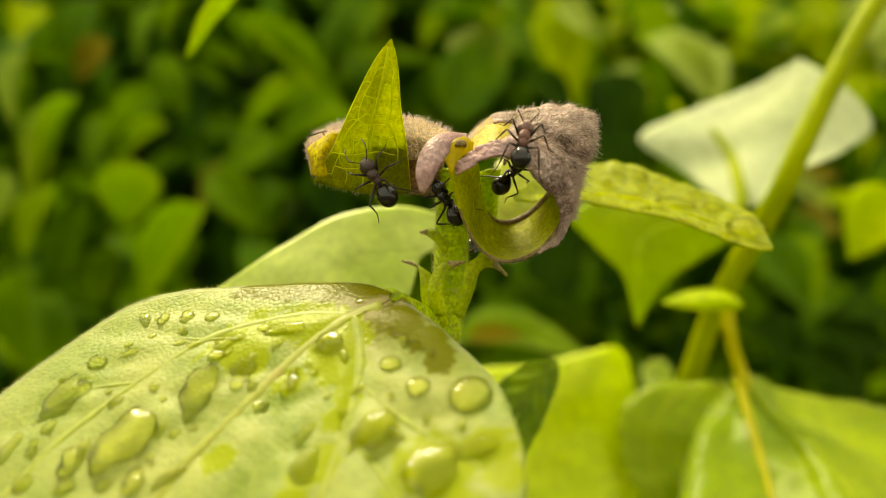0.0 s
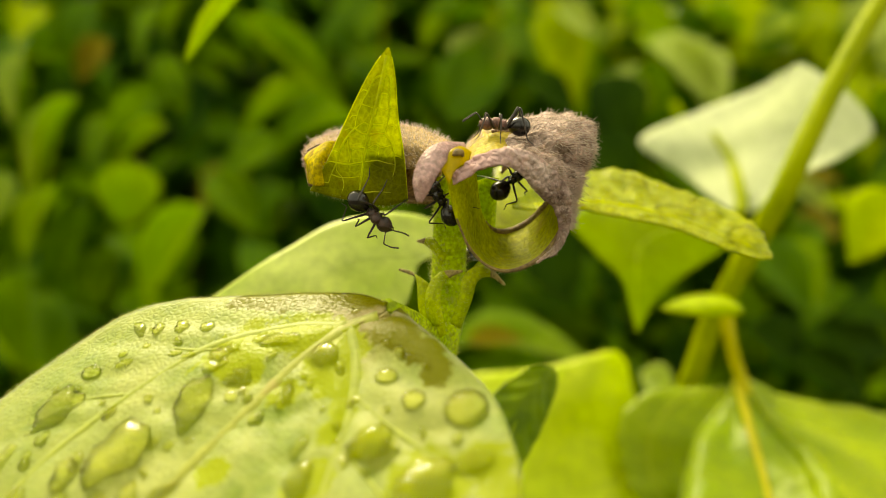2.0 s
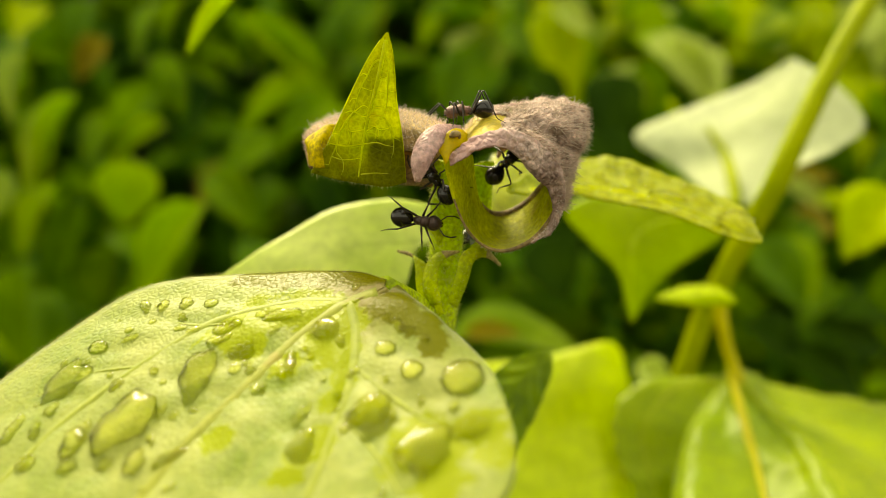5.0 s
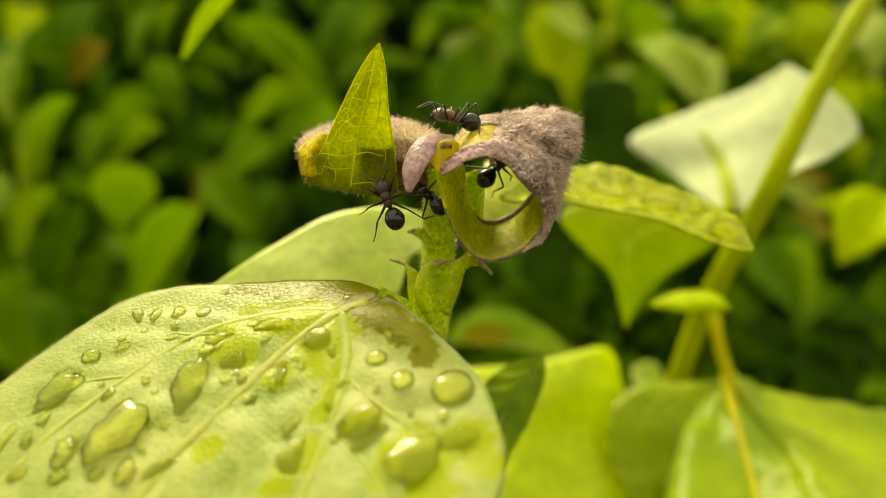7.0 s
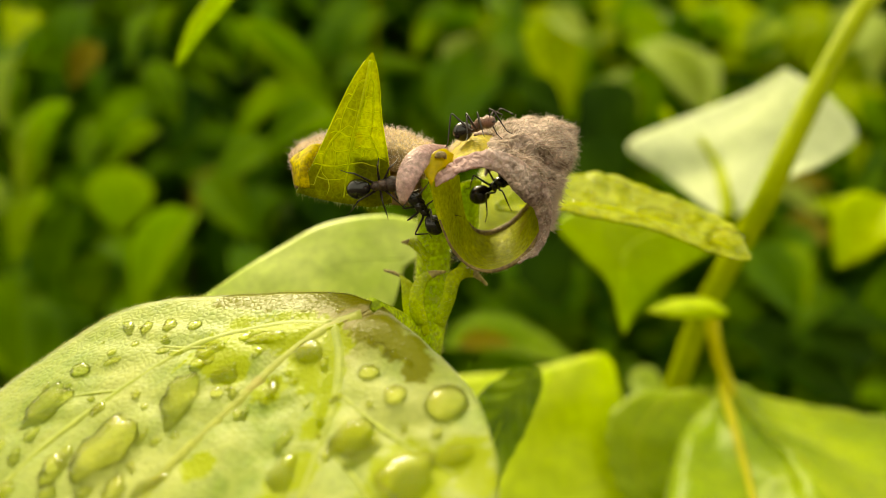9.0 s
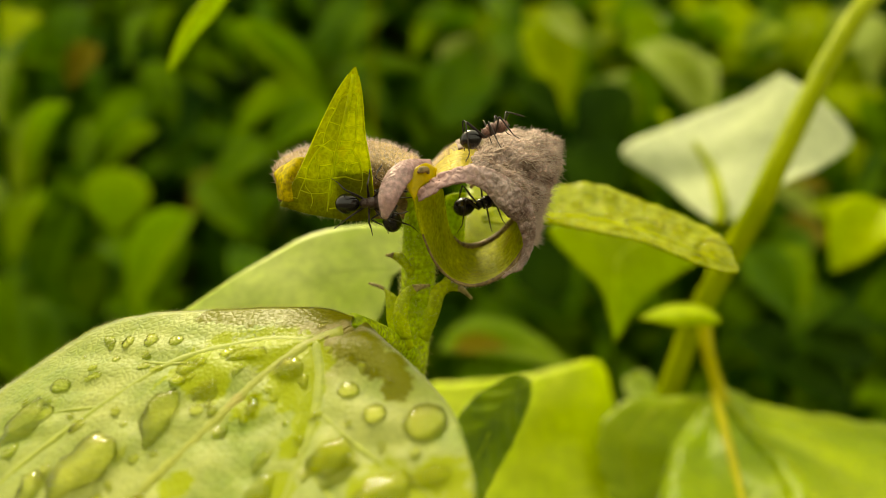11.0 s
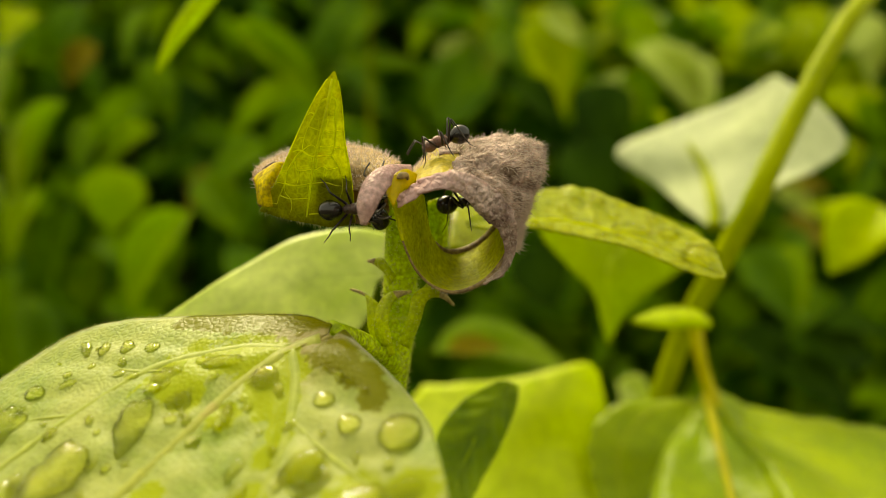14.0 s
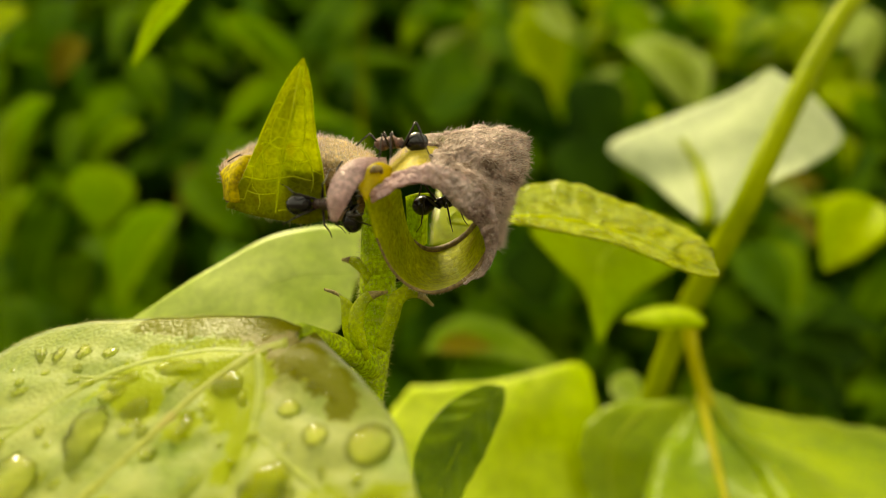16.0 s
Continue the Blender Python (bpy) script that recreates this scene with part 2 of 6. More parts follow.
STEM = leaf_material("green_stem", (0.58, 0.67, 0.05), (0.37, 0.49, 0.02), (0.50, 0.53, 0.12), 0.5, 0.3, 420, 2200, cells=1500, relief=0.5, grain=0.3)
FAR_STEM = leaf_material("pale_green_stem", (0.36, 0.42, 0.01), (0.26, 0.33, 0.006), None, 0.6, 0.15, 60, 500, shine=0.12)
STALK = leaf_material("ochre_leaf_stalk", (0.60, 0.56, 0.04), (0.48, 0.44, 0.02), None, 0.5, 0.3, 60, 500, shine=0.2)
HAIR = leaf_material("plant_hair", (0.92, 0.81, 0.78), (0.80, 0.67, 0.64), None, 0.5, 0.5, tint=(0.66, 0.64, 0.6))
HAIR_PALE = leaf_material("pale_plant_hair", (0.74, 0.76, 0.36), (0.60, 0.64, 0.24), None, 0.5, 0.5, tint=(0.66, 0.66, 0.5))
PALE_LEAF = leaf_material("pale_leaf", (0.62, 0.67, 0.45), (0.55, 0.61, 0.36), None, 0.6, 0.35, 40, 400, shine=0.12, tint=(0.95, 1.0, 0.7))
REAR_LEAF = leaf_material("soft_green_leaf", (0.66, 0.72, 0.24), (0.50, 0.60, 0.11), None, 0.45, 0.4, 90, 400, shine=0.5)
HANG_LEAF = leaf_material("thin_green_leaf", (0.44, 0.54, 0.008), (0.35, 0.46, 0.006), None, 0.5, 0.6, 40, 400)
BROAD_VEIN = leaf_material("broad_leaf_vein", (0.46, 0.52, 0.04), (0.38, 0.45, 0.02), None, 0.5, 0.3, 60, 500, shine=0.2)
BROAD_LEAF = leaf_material("broad_green_leaf", (0.31, 0.40, 0.008), (0.175, 0.275, 0.003), None, 0.42, 0.25, 30, 400, shine=0.22, bloom=0.1)
LIME_LEAF = leaf_material("lime_leaf", (0.70, 0.77, 0.10), (0.56, 0.65, 0.03), None, 0.5, 0.5, 35, 400, shine=0.2)
BUD_LEAF = leaf_material("dark_leaf", (0.25, 0.36, 0.007), (0.11, 0.20, 0.002), None, 0.4, 0.4, 160, 500, relief=0.5, shine=0.2)
HEDGE_LEAF = leaf_material("hedge_leaf", (0.194, 0.36, 0.0027), (0.09, 0.216, 0.0018), None, 0.55, 0.4, 30, 250, vary=True, shine=0.22)
# Hedge shade is put into leaf colour, slightly in HEDGE_MID, more in HEDGE_DARK.
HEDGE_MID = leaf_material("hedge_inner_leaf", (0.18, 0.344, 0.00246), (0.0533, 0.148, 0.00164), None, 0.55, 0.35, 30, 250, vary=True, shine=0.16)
HEDGE_DARK = leaf_material("shade_toned_hedge_leaf", (0.0615, 0.16, 0.00164), (0.0197, 0.0697, 0.00082), None, 0.6, 0.25, 30, 250, vary=True, shine=0.1)
# Near-black leaf colour that stands for the shade in gaps of the hedge.
HEDGE_GAP_SHADE = leaf_material("gap_shade_hedge_leaf", (0.035, 0.085, 0.002), (0.015, 0.045, 0.001), None, 0.7, 0.2, 30, 250, shine=0.06)
HEDGE_PALE = leaf_material("pale_hedge_leaf", (0.56, 0.66, 0.14), (0.46, 0.57, 0.1), None, 0.45, 0.3, 30, 250, shine=0.4)
HEDGE_SOFT = leaf_material("soft_green_hedge_leaf", (0.34, 0.46, 0.03), (0.22, 0.35, 0.01), None, 0.5, 0.35, 30, 250, shine=0.3)
HEDGE_BRIGHT = leaf_material("bright_green_hedge_leaf", (0.378, 0.549, 0.0081), (0.279, 0.459, 0.0054), None, 0.5, 0.4, 30, 250, shine=0.25)
HEDGE_BROWN = leaf_material("withered_hedge_leaf", (0.34, 0.28, 0.015), (0.24, 0.19, 0.012), None, 0.6, 0.3, 30, 250, shine=0.2)
HEDGE_LIME = leaf_material("lime_hedge_leaf", (0.52, 0.62, 0.006), (0.40, 0.52, 0.005), None, 0.55, 0.4, 30, 250, shine=0.25)
TWIG = solid_material("brown_twig", (0.14, 0.10, 0.05), (0.08, 0.06, 0.03), 0.8, 200)
ANT_BLACK = solid_material("black_chitin", (0.010, 0.008, 0.007), (0.004, 0.003, 0.003), 0.2, 3500, 0.35, 0.00003)
ANT_BROWN = solid_material("dark_brown_chitin", (0.21, 0.09, 0.066), (0.05, 0.022, 0.017), 0.38, 2600, 1.0, 0.00012)
ANT_DARK = solid_material("blackish_chitin", (0.05, 0.022, 0.016), (0.010, 0.006, 0.005), 0.28, 2600, 1.0, 0.00012)
ANT_LEG = solid_material("black_leg", (0.03, 0.016, 0.010), (0.010, 0.006, 0.004), 0.5, 1500)


def water_material():
    m, t, b, out = blank("water")
    g = t.nodes.new("ShaderNodeBsdfGlass")
    g.inputs["IOR"].default_value, g.inputs["Roughness"].default_value = 1.33, 0.0
    g.inputs["Color"].default_value = (0.99, 1.0, 0.9, 1)
    clear = t.nodes.new("ShaderNodeBsdfTransparent")
    clear.inputs["Color"].default_value = (1.0, 1.0, 0.7, 1)
    shine = t.nodes.new("ShaderNodeBsdfGlossy")
    shine.inputs["Roughness"].default_value = 0.03
    facing = t.nodes.new("ShaderNodeFresnel")
    facing.inputs["IOR"].default_value = 1.25
    film = t.nodes.new("ShaderNodeMixShader")
    wire(t, facing.outputs[0], film.inputs[0])
    wire(t, clear.outputs[0], film.inputs[1])
    wire(t, shine.outputs[0], film.inputs[2])
    mix = t.nodes.new("ShaderNodeMixShader")
    mix.inputs[0].default_value = 0.1
    wire(t, film.outputs[0], mix.inputs[1])
    wire(t, g.outputs[0], mix.inputs[2])
    wire(t, mix.outputs[0], out.inputs["Surface"])
    return m


WATER = water_material()


def ground_material():
    m, t, b, out = blank("soil")
    c = ramp(t, texture(t, 3.0, 6.0), (0.035, 0.028, 0.016), (0.07, 0.06, 0.03))
    g = ramp(t, texture(t, 40.0, 6.0), (0.6, 0.6, 0.6), (1.3, 1.3, 1.2))
    wire(t, blend(t, 1.0, c, g, "MULTIPLY"), b.inputs["Base Color"])
    b.inputs["Roughness"].default_value = 0.95
    bumped(t, b, texture(t, 60.0, 6.0), 0.8, 0.01)
    return m


SOIL = ground_material()

# ---- building tools ----
ORIGIN = {}


def spot(p):
    """A plan point in millimetres, in the world."""
    return Vector((p[0] * 0.001, p[1] * 0.001, p[2] * 0.001 + HEIGHT))


def thing(name, base, label, category, group="", kind=""):
    ob = new(name)
    ob.empty_display_size = 0.002
    ob.location = spot(base)
    ORIGIN[ob] = np.array(base, float)
    return tagged(ob, label, category, group, kind)


def part(name, data, material, parent, label="", kind=""):
    """One mesh under a thing or a part; data: vertices in plan millimetres and faces."""
    verts, faces = data
    o = ORIGIN[parent]
    me = bpy.data.meshes.new(name)
    v = (np.asarray(verts, float) - o) * 0.001
    me.from_pydata(v.tolist(), [], [list(map(int, f)) for f in faces])
    me.polygons.foreach_set("use_smooth", [True] * len(me.polygons))
    me.materials.append(material)
    ob = new(name, me)
    ob.parent = parent
    ORIGIN[ob] = o
    return tagged(ob, label, "", "", kind)


def lone(name, data, material, base, label, category, group="", kind=""):
    """One mesh that is a whole thing."""
    verts, faces = data
    me = bpy.data.meshes.new(name)
    me.from_pydata(((np.asarray(verts, float) - np.array(base)) * 0.001).tolist(), [], [list(map(int, f)) for f in faces])
    me.polygons.foreach_set("use_smooth", [True] * len(me.polygons))
    me.materials.append(material)
    ob = new(name, me)
    ob.location = spot(base)
    ORIGIN[ob] = np.array(base, float)
    return tagged(ob, label, category, group, kind)


def join(*datas):
    vs, fs, n = [], [], 0
    for v, f in datas:
        v = np.asarray(v, float)
        vs.append(v)
        fs += [tuple(i + n for i in face) for face in f]
        n += len(v)
    return np.vstack(vs), fs


def curve_through(pts, n, even=True):
    """A smooth line through points, as n of them."""
    p = np.asarray(pts, float)
    if len(p) == 2:
        return p[0] + (p[1] - p[0]) * np.linspace(0, 1, n)[:, None]
    p = np.vstack([2 * p[0] - p[1], p, 2 * p[-1] - p[-2]])
    m = max(12 * n if even else n, 2)
    s = np.linspace(0, len(p) - 3, m)
    i = np.minimum(s.astype(int), len(p) - 4)
    u = (s - i)[:, None]
    a, b, c, d = p[i], p[i + 1], p[i + 2], p[i + 3]
    q = 0.5 * (2 * b + (c - a) * u + (2 * a - 5 * b + 4 * c - d) * u ** 2 + (3 * b - a - 3 * c + d) * u ** 3)
    if not even:
        return q
    run = np.concatenate([[0], np.cumsum(np.linalg.norm(np.diff(q, axis=0), axis=1))])
    want = np.linspace(0, run[-1], n)
    return np.stack([np.interp(want, run, q[:, k]) for k in range(3)], 1)


def loft(curves, across, along):
    """A net of points over a row of lines: [across, along, 3]."""
    a = np.array([curve_through(c, along) for c in curves])
    return np.stack([curve_through(a[:, j], across, False) for j in range(along)], 1)


def normals(g):
    du, dv = np.gradient(g, axis=0), np.gradient(g, axis=1)
    n = np.cross(du, dv)
    ln = np.linalg.norm(n, axis=2, keepdims=True)
    return n / np.maximum(ln, 1e-9)


def shell(g, thick):
    """The net as a blade with two faces and a rim."""
    n = normals(g) * thick / 2
    a, b = g.shape[:2]
    verts = np.vstack([(g + n).reshape(-1, 3), (g - n).reshape(-1, 3)])
    k = a * b
    faces = []
    for i in range(a - 1):
        for j in range(b - 1):
            q = (i * b + j, (i + 1) * b + j, (i + 1) * b + j + 1, i * b + j + 1)
            faces.append(q)
            faces.append(tuple(x + k for x in reversed(q)))
    ring = [i * b for i in range(a)] + [(a - 1) * b + j for j in range(1, b)] + [i * b + b - 1 for i in range(a - 2, -1, -1)] + list(range(b - 2, 0, -1))
    for x, y in zip(ring, ring[1:] + ring[:1]):
        faces.append((y, x, x + k, y + k))
    return verts, faces


def tube(pts, radii, seg=10, n=0, caps=True):
    """A round rod along a line; radii along it."""
    p = curve_through(pts, n or max(6, len(pts) * 4))
    r = np.interp(np.linspace(0, 1, len(p)), np.linspace(0, 1, len(radii)), radii)
    tan = np.gradient(p, axis=0)
    tan /= np.maximum(np.linalg.norm(tan, axis=1, keepdims=True), 1e-9)
    ref = np.array([0.31, -0.85, 0.42])
    verts, faces = [], []
    for c, w, q in zip(p, r, tan):
        x = np.cross(q, ref)
        x /= np.linalg.norm(x)
        y = np.cross(q, x)
        for k in range(seg):
            a = 2 * math.pi * k / seg
            verts.append(c + w * (math.cos(a) * x + math.sin(a) * y))
    for i in range(len(p) - 1):
        for k in range(seg):
            faces.append((i * seg + k, i * seg + (k + 1) % seg, (i + 1) * seg + (k + 1) % seg, (i + 1) * seg + k))
    if caps:
        faces.append(tuple(range(seg - 1, -1, -1)))
        faces.append(tuple((len(p) - 1) * seg + k for k in range(seg)))
    return np.array(verts), faces


def hairs(g, count, length, width, rng, side=1.0, droop=0.0, edge=None, comb=None, spread=0.35):
    """Many fine tapered bristles standing on a net of points."""
    n = normals(g) * side
    a, b = g.shape[:2]
    verts, faces = [], []
    for _ in range(count):
        u, v = rng.random() * (a - 1.001), rng.random() * (b - 1.001)
        if edge is not None:
            u = edge * (a - 1.001) if edge in (0, 1) else u
        i, j = int(u), int(v)
        fu, fv = u - i, v - j
        c = (g[i, j] * (1 - fu) + g[i + 1, j] * fu) * (1 - fv) + (g[i, j + 1] * (1 - fu) + g[i + 1, j + 1] * fu) * fv
        w = n[i, j] + rng.normal(0, spread, 3) + np.array([0, 0, -droop])
        if comb is not None:
            w = 0.5 * n[i, j] + np.array(comb) + rng.normal(0, spread, 3)
        w /= np.linalg.norm(w)
        x = np.cross(w, [0.3, 0.5, 0.8])
        x /= np.linalg.norm(x)
        y = np.cross(w, x)
        ln = length * rng.uniform(0.5, 1.3)
        bend = rng.normal(0, 0.25, 3) * ln
        k = len(verts)
        for s in (0.0, 0.55):
            for ang in (0, 2.1, 4.2):
                verts.append(c + w * ln * s + bend * s * s + (x * math.cos(ang) + y * math.sin(ang)) * width * (1 - 0.45 * s / 0.55))
        verts.append(c + w * ln + bend)
        for e in range(3):
            f = (e + 1) % 3
            faces.append((k + e, k + f, k + 3 + f, k + 3 + e))
            faces.append((k + 3 + e, k + 3 + f, k + 6))
    return np.array(verts), faces


def ridge(line, radii):
    return tube(line, radii, 6, max(8, len(line) * 3))


def blob(centre, size, seg=12, rings=8, squash=None):
    """A rounded body with half-axes size."""
    verts, faces = [], []
    for i in range(rings + 1):
        a = math.pi * i / rings
        for k in range(seg):
            b = 2 * math.pi * k / seg
            verts.append((math.cos(a), math.sin(a) * math.cos(b), math.sin(a) * math.sin(b)))
    v = np.array(verts)
    if squash:
        v = squash(v)
    for i in range(rings):
        for k in range(seg):
            faces.append((i * seg + k, i * seg + (k + 1) % seg, (i + 1) * seg + (k + 1) % seg, (i + 1) * seg + k))
    return v * np.array(size) + np.array(centre), faces


RNG = np.random.default_rng(7)

# ---- ground ----
def sheet(size, n):
    x = np.linspace(-size, size, n)
    g = np.stack(np.meshgrid(x, x, indexing="ij"), -1)
    z = np.array([[12 * noise.noise((a * 0.004, b * 0.004, 0)) for b in x] for a in x]) - 600
    return np.dstack([g, z])


g = sheet(60000, 61)
lone("ground", (g.reshape(-1, 3), [(i * 61 + j, (i + 1) * 61 + j, (i + 1) * 61 + j + 1, i * 61 + j + 1) for i in range(60) for j in range(60)]),
     SOIL, (0, 0, -600), "dark bare soil under the shrubs", "ground", kind="structure")

# ---- the shoot in front ----
plant = thing("plant_shoot", PLANT_FOOT, "hairy green shoot with curled mauve leaf tips and wet leaves", "plant")
STEM_LINE = [(1.34, 91.8, 8.59), (0.98, 92.7, 2.52), (0.81, 93.6, -3.67), (0.25, 94.5, -8.72), (-0.89, 95.4, -16.41), (-2.52, 97.2, -29.62), (4, 98, -120), (8, 102, -320), (6, 104, -600)]
stem = part("stem", tube(STEM_LINE, [1.85, 1.95, 1.95, 2.0, 2.1, 2.2, 2.4, 2.7, 3.0], 16, 160), STEM, plant, "green stem with short bristles")


def stem_net():
    v, _ = tube(STEM_LINE[:6], [1.82, 1.88], 16, 40)
    return v.reshape(40, 16, 3)


part("bristles", hairs(stem_net(), 3600, 0.5, 0.04, RNG, -1.0), HAIR_PALE, stem, kind="stuff")


def blade(name, curves, thick, material, parent, across=14, along=30, label="", ruffle=0.0, veins=(), vein_material=None, vein_size=0.2):
    g = loft(curves, across, along)
    if ruffle:
        n = normals(g)
        for i in range(g.shape[0]):
            for j in range(g.shape[1]):
                g[i, j] += n[i, j] * ruffle * noise.noise(Vector(g[i, j]) * 0.12 + Vector((3, 1, 7)))
    ob = part(name, shell(g, thick), material, parent, label)
    for v in veins:
        line = g[int(v * (across - 1))]
        part("vein", ridge(line[1:-1], [vein_size, vein_size * 0.7, vein_size * 0.25]), vein_material or LEAF_VEIN, ob)
    return ob, g


# The large wet leaf.
BIG = [
    [(-4.94, 79.16, -4.57), (-8.29, 81.04, -3.77), (-14.35, 81.86, -3.8), (-21.22, 83.23, -4.26), (-25.9, 84.07, -4.63), (-30.8, 83.74, -6.06), (-36.44, 80.24, -10.34), (-41.02, 75.9, -15.07), (-43.92, 70.08, -21.36), (-37.21, 60.01, -26.26)],
    [(-4.78, 76.63, -4.63), (-8.27, 75.97, -6), (-13.37, 76.27, -6.94), (-18.99, 76.48, -8.07), (-24.18, 75.23, -10.34), (-28.47, 73.42, -12.87), (-33.79, 70.3, -16.76), (-37.55, 67, -20.42), (-39.04, 63.63, -23.62), (-37, 59.66, -26.5)],
    [(-4.67, 76.49, -4.72), (-6.75, 75.86, -5.74), (-9.55, 74.16, -7.83), (-12.56, 71.65, -10.66), (-15.77, 69.04, -13.61), (-18.74, 66.57, -16.4), (-21.45, 64.1, -19.11), (-25.27, 60.99, -22.64), (-30.27, 59.67, -24.92), (-36.7, 59.3, -26.73)],
]
BIG += [
    [(-4.46, 76.27, -4.86), (-5.96, 75.38, -5.96), (-6.98, 73.02, -8.19), (-7.22, 69.7, -11.06), (-7.66, 66.29, -14.04), (-8.14, 63.22, -16.75), (-9, 60.51, -19.25), (-13.04, 57.09, -23.08), (-22.78, 56.79, -25.6), (-36.4, 58.94, -26.97)],
    [(-4.23, 77.65, -5), (-2.77, 74.58, -5.89), (-0.91, 72.04, -7.61), (-0.18, 68.06, -10.8), (-0.17, 64.24, -14.03), (-0.57, 61.27, -16.64), (-1.7, 58.05, -19.62), (-6.72, 55.03, -23.35), (-19.24, 55.31, -26.04), (-36.1, 58.59, -27.19)],
    [(-4.03, 79.91, -5.09), (-0.71, 76.84, -7.6), (1.74, 72.64, -9.21), (4.33, 67.92, -11.23), (5.51, 63.39, -13.43), (5.92, 60.63, -15.66), (4.8, 57.41, -18.64), (-2.28, 53.65, -23.48), (-16.65, 54.03, -26.51), (-35.81, 58.24, -27.42)],
]
def net_line(net, points):
    """The path over a blade nearest to the points."""
    n = normals(net).reshape(-1, 3)
    flat = net.reshape(-1, 3)
    out = []
    for p in curve_through(points, 24):
        k = np.argmin(((flat - p) ** 2).sum(1))
        out.append(p - n[k] * ((p - flat[k]) @ n[k]))
    return np.array(out)


def vein_on(net, points, size, parent, material, lift=0.0):
    line = net_line(net, points)
    n = normals(net)
    mid = n[n.shape[0] // 2, n.shape[1] // 2]
    way = mid if mid[1] - 0.6 * mid[2] < 0 else -mid
    part("vein", ridge(line + way * lift, [size, size * 0.75, size * 0.35]), material, parent)


BIG_VEINS = [
    ([(-5.15, 76.28, -4.87), (-6.58, 76.25, -5.39), (-8.07, 75.97, -5.95), (-11.53, 74.09, -8.31), (-14.83, 71.26, -11.5), (-17.05, 69.16, -13.81), (-19.99, 66.45, -16.79), (-22.37, 63.11, -20.17), (-24.5, 61.34, -22.16), (-26.47, 60.05, -23.71)], 0.5),
    ([(-7.99, 76.13, -5.85), (-11.65, 77.34, -5.92), (-14.65, 77.59, -6.35), (-18.99, 77.47, -7.36), (-21.88, 76.78, -8.57), (-26.3, 74.39, -11.54), (-31.46, 70.76, -15.78), (-34.41, 67.19, -19.41), (-36.39, 65.46, -21.33)], 0.4),
    ([(-7.79, 75.86, -5.93), (-6.9, 72.41, -8.69), (-6.91, 68.88, -11.67), (-7.59, 66.01, -14.26), (-8.48, 62.96, -17.05), (-9.3, 60.27, -19.52), (-9.8, 58.22, -21.37)], 0.42),
    ([(-19.49, 76.44, -8.22), (-23.38, 77.56, -8.19), (-28.32, 79.88, -7.37), (-31.73, 80.45, -7.69)], 0.2),
    ([(-26.28, 74.13, -11.76), (-30.96, 74.72, -12.35), (-35.49, 73.83, -14.17)], 0.2),
    ([(-6.71, 69.44, -11.15), (-4.24, 66.92, -12.65), (-2.15, 65.06, -13.76), (0.38, 63.13, -14.84), (2.93, 61.19, -15.88)], 0.24),
]
BIG_VEINS += [
    ([(-7.61, 65.87, -14.39), (-4.28, 62.04, -16.85), (-2.52, 59.21, -18.83)], 0.2),
    ([(-12.53, 71.5, -10.78), (-15.11, 72.49, -10.54), (-17.54, 72.58, -11.04), (-21.59, 71.62, -12.79)], 0.18),
    ([(-15.75, 68.94, -13.69), (-18.61, 69.36, -14), (-22.88, 68.36, -15.84), (-26.42, 65.88, -18.77)], 0.18),
    ([(-14.58, 69.93, -12.58), (-13.09, 67.07, -14.65), (-13.33, 63.93, -17.36), (-14.66, 62.36, -19)], 0.18),
    ([(-10.84, 72.85, -9.24), (-9.69, 69.81, -11.54), (-9.93, 66.8, -14.15), (-10.16, 64.03, -16.54)], 0.12),
    ([(-10.1, 69.45, -11.94), (-12.1, 69.01, -12.78), (-13.78, 68.29, -13.78)], 0.09),
    ([(-13.3, 65.88, -15.7), (-11.03, 65.39, -15.59), (-7.96, 65.13, -15.09)], 0.1),
]
BIG_VEINS += [
    ([(-7.17, 67.89, -12.58), (-5.17, 68.32, -11.75), (-2.81, 66.05, -13.11), (-0.17, 65.26, -13.17)], 0.1),
    ([(-3.72, 66.68, -12.8), (-4.01, 64.28, -14.9), (-4.31, 62.42, -16.54)], 0.1),
    ([(-7.03, 73.54, -7.76), (-4.46, 71.42, -8.96), (-2.03, 69.41, -10.09), (0.73, 68.3, -10.39)], 0.12),
    ([(-23.15, 75.14, -10.18), (-23.98, 73.11, -12.09), (-26.22, 71.29, -14.15), (-29.17, 69.3, -16.52)], 0.12),
    ([(-17.63, 69.15, -13.96), (-20.57, 71.38, -12.75), (-23.29, 72.47, -12.46)], 0.1),
    ([(-15.44, 76.52, -7.21), (-18.46, 78.54, -6.21), (-23.14, 80.3, -5.81), (-27.81, 81.49, -5.9)], 0.12),
    ([(-30.4, 72.22, -14.34), (-33.85, 73.46, -14.1), (-36.36, 72.63, -15.38)], 0.1),
]
BIG_VEINS += [
    ([(-23.38, 77.56, -8.19), (-25.6, 76.5, -9.6), (-29.63, 76.42, -10.61)], 0.09),
    ([(-18.74, 66.57, -16.4), (-20.45, 67.84, -15.72), (-23.72, 66.9, -17.28)], 0.1),
]
big_net = loft(BIG, 70, 130)
UP = 1.0 if normals(big_net)[30, 60][2] > 0 else -1.0


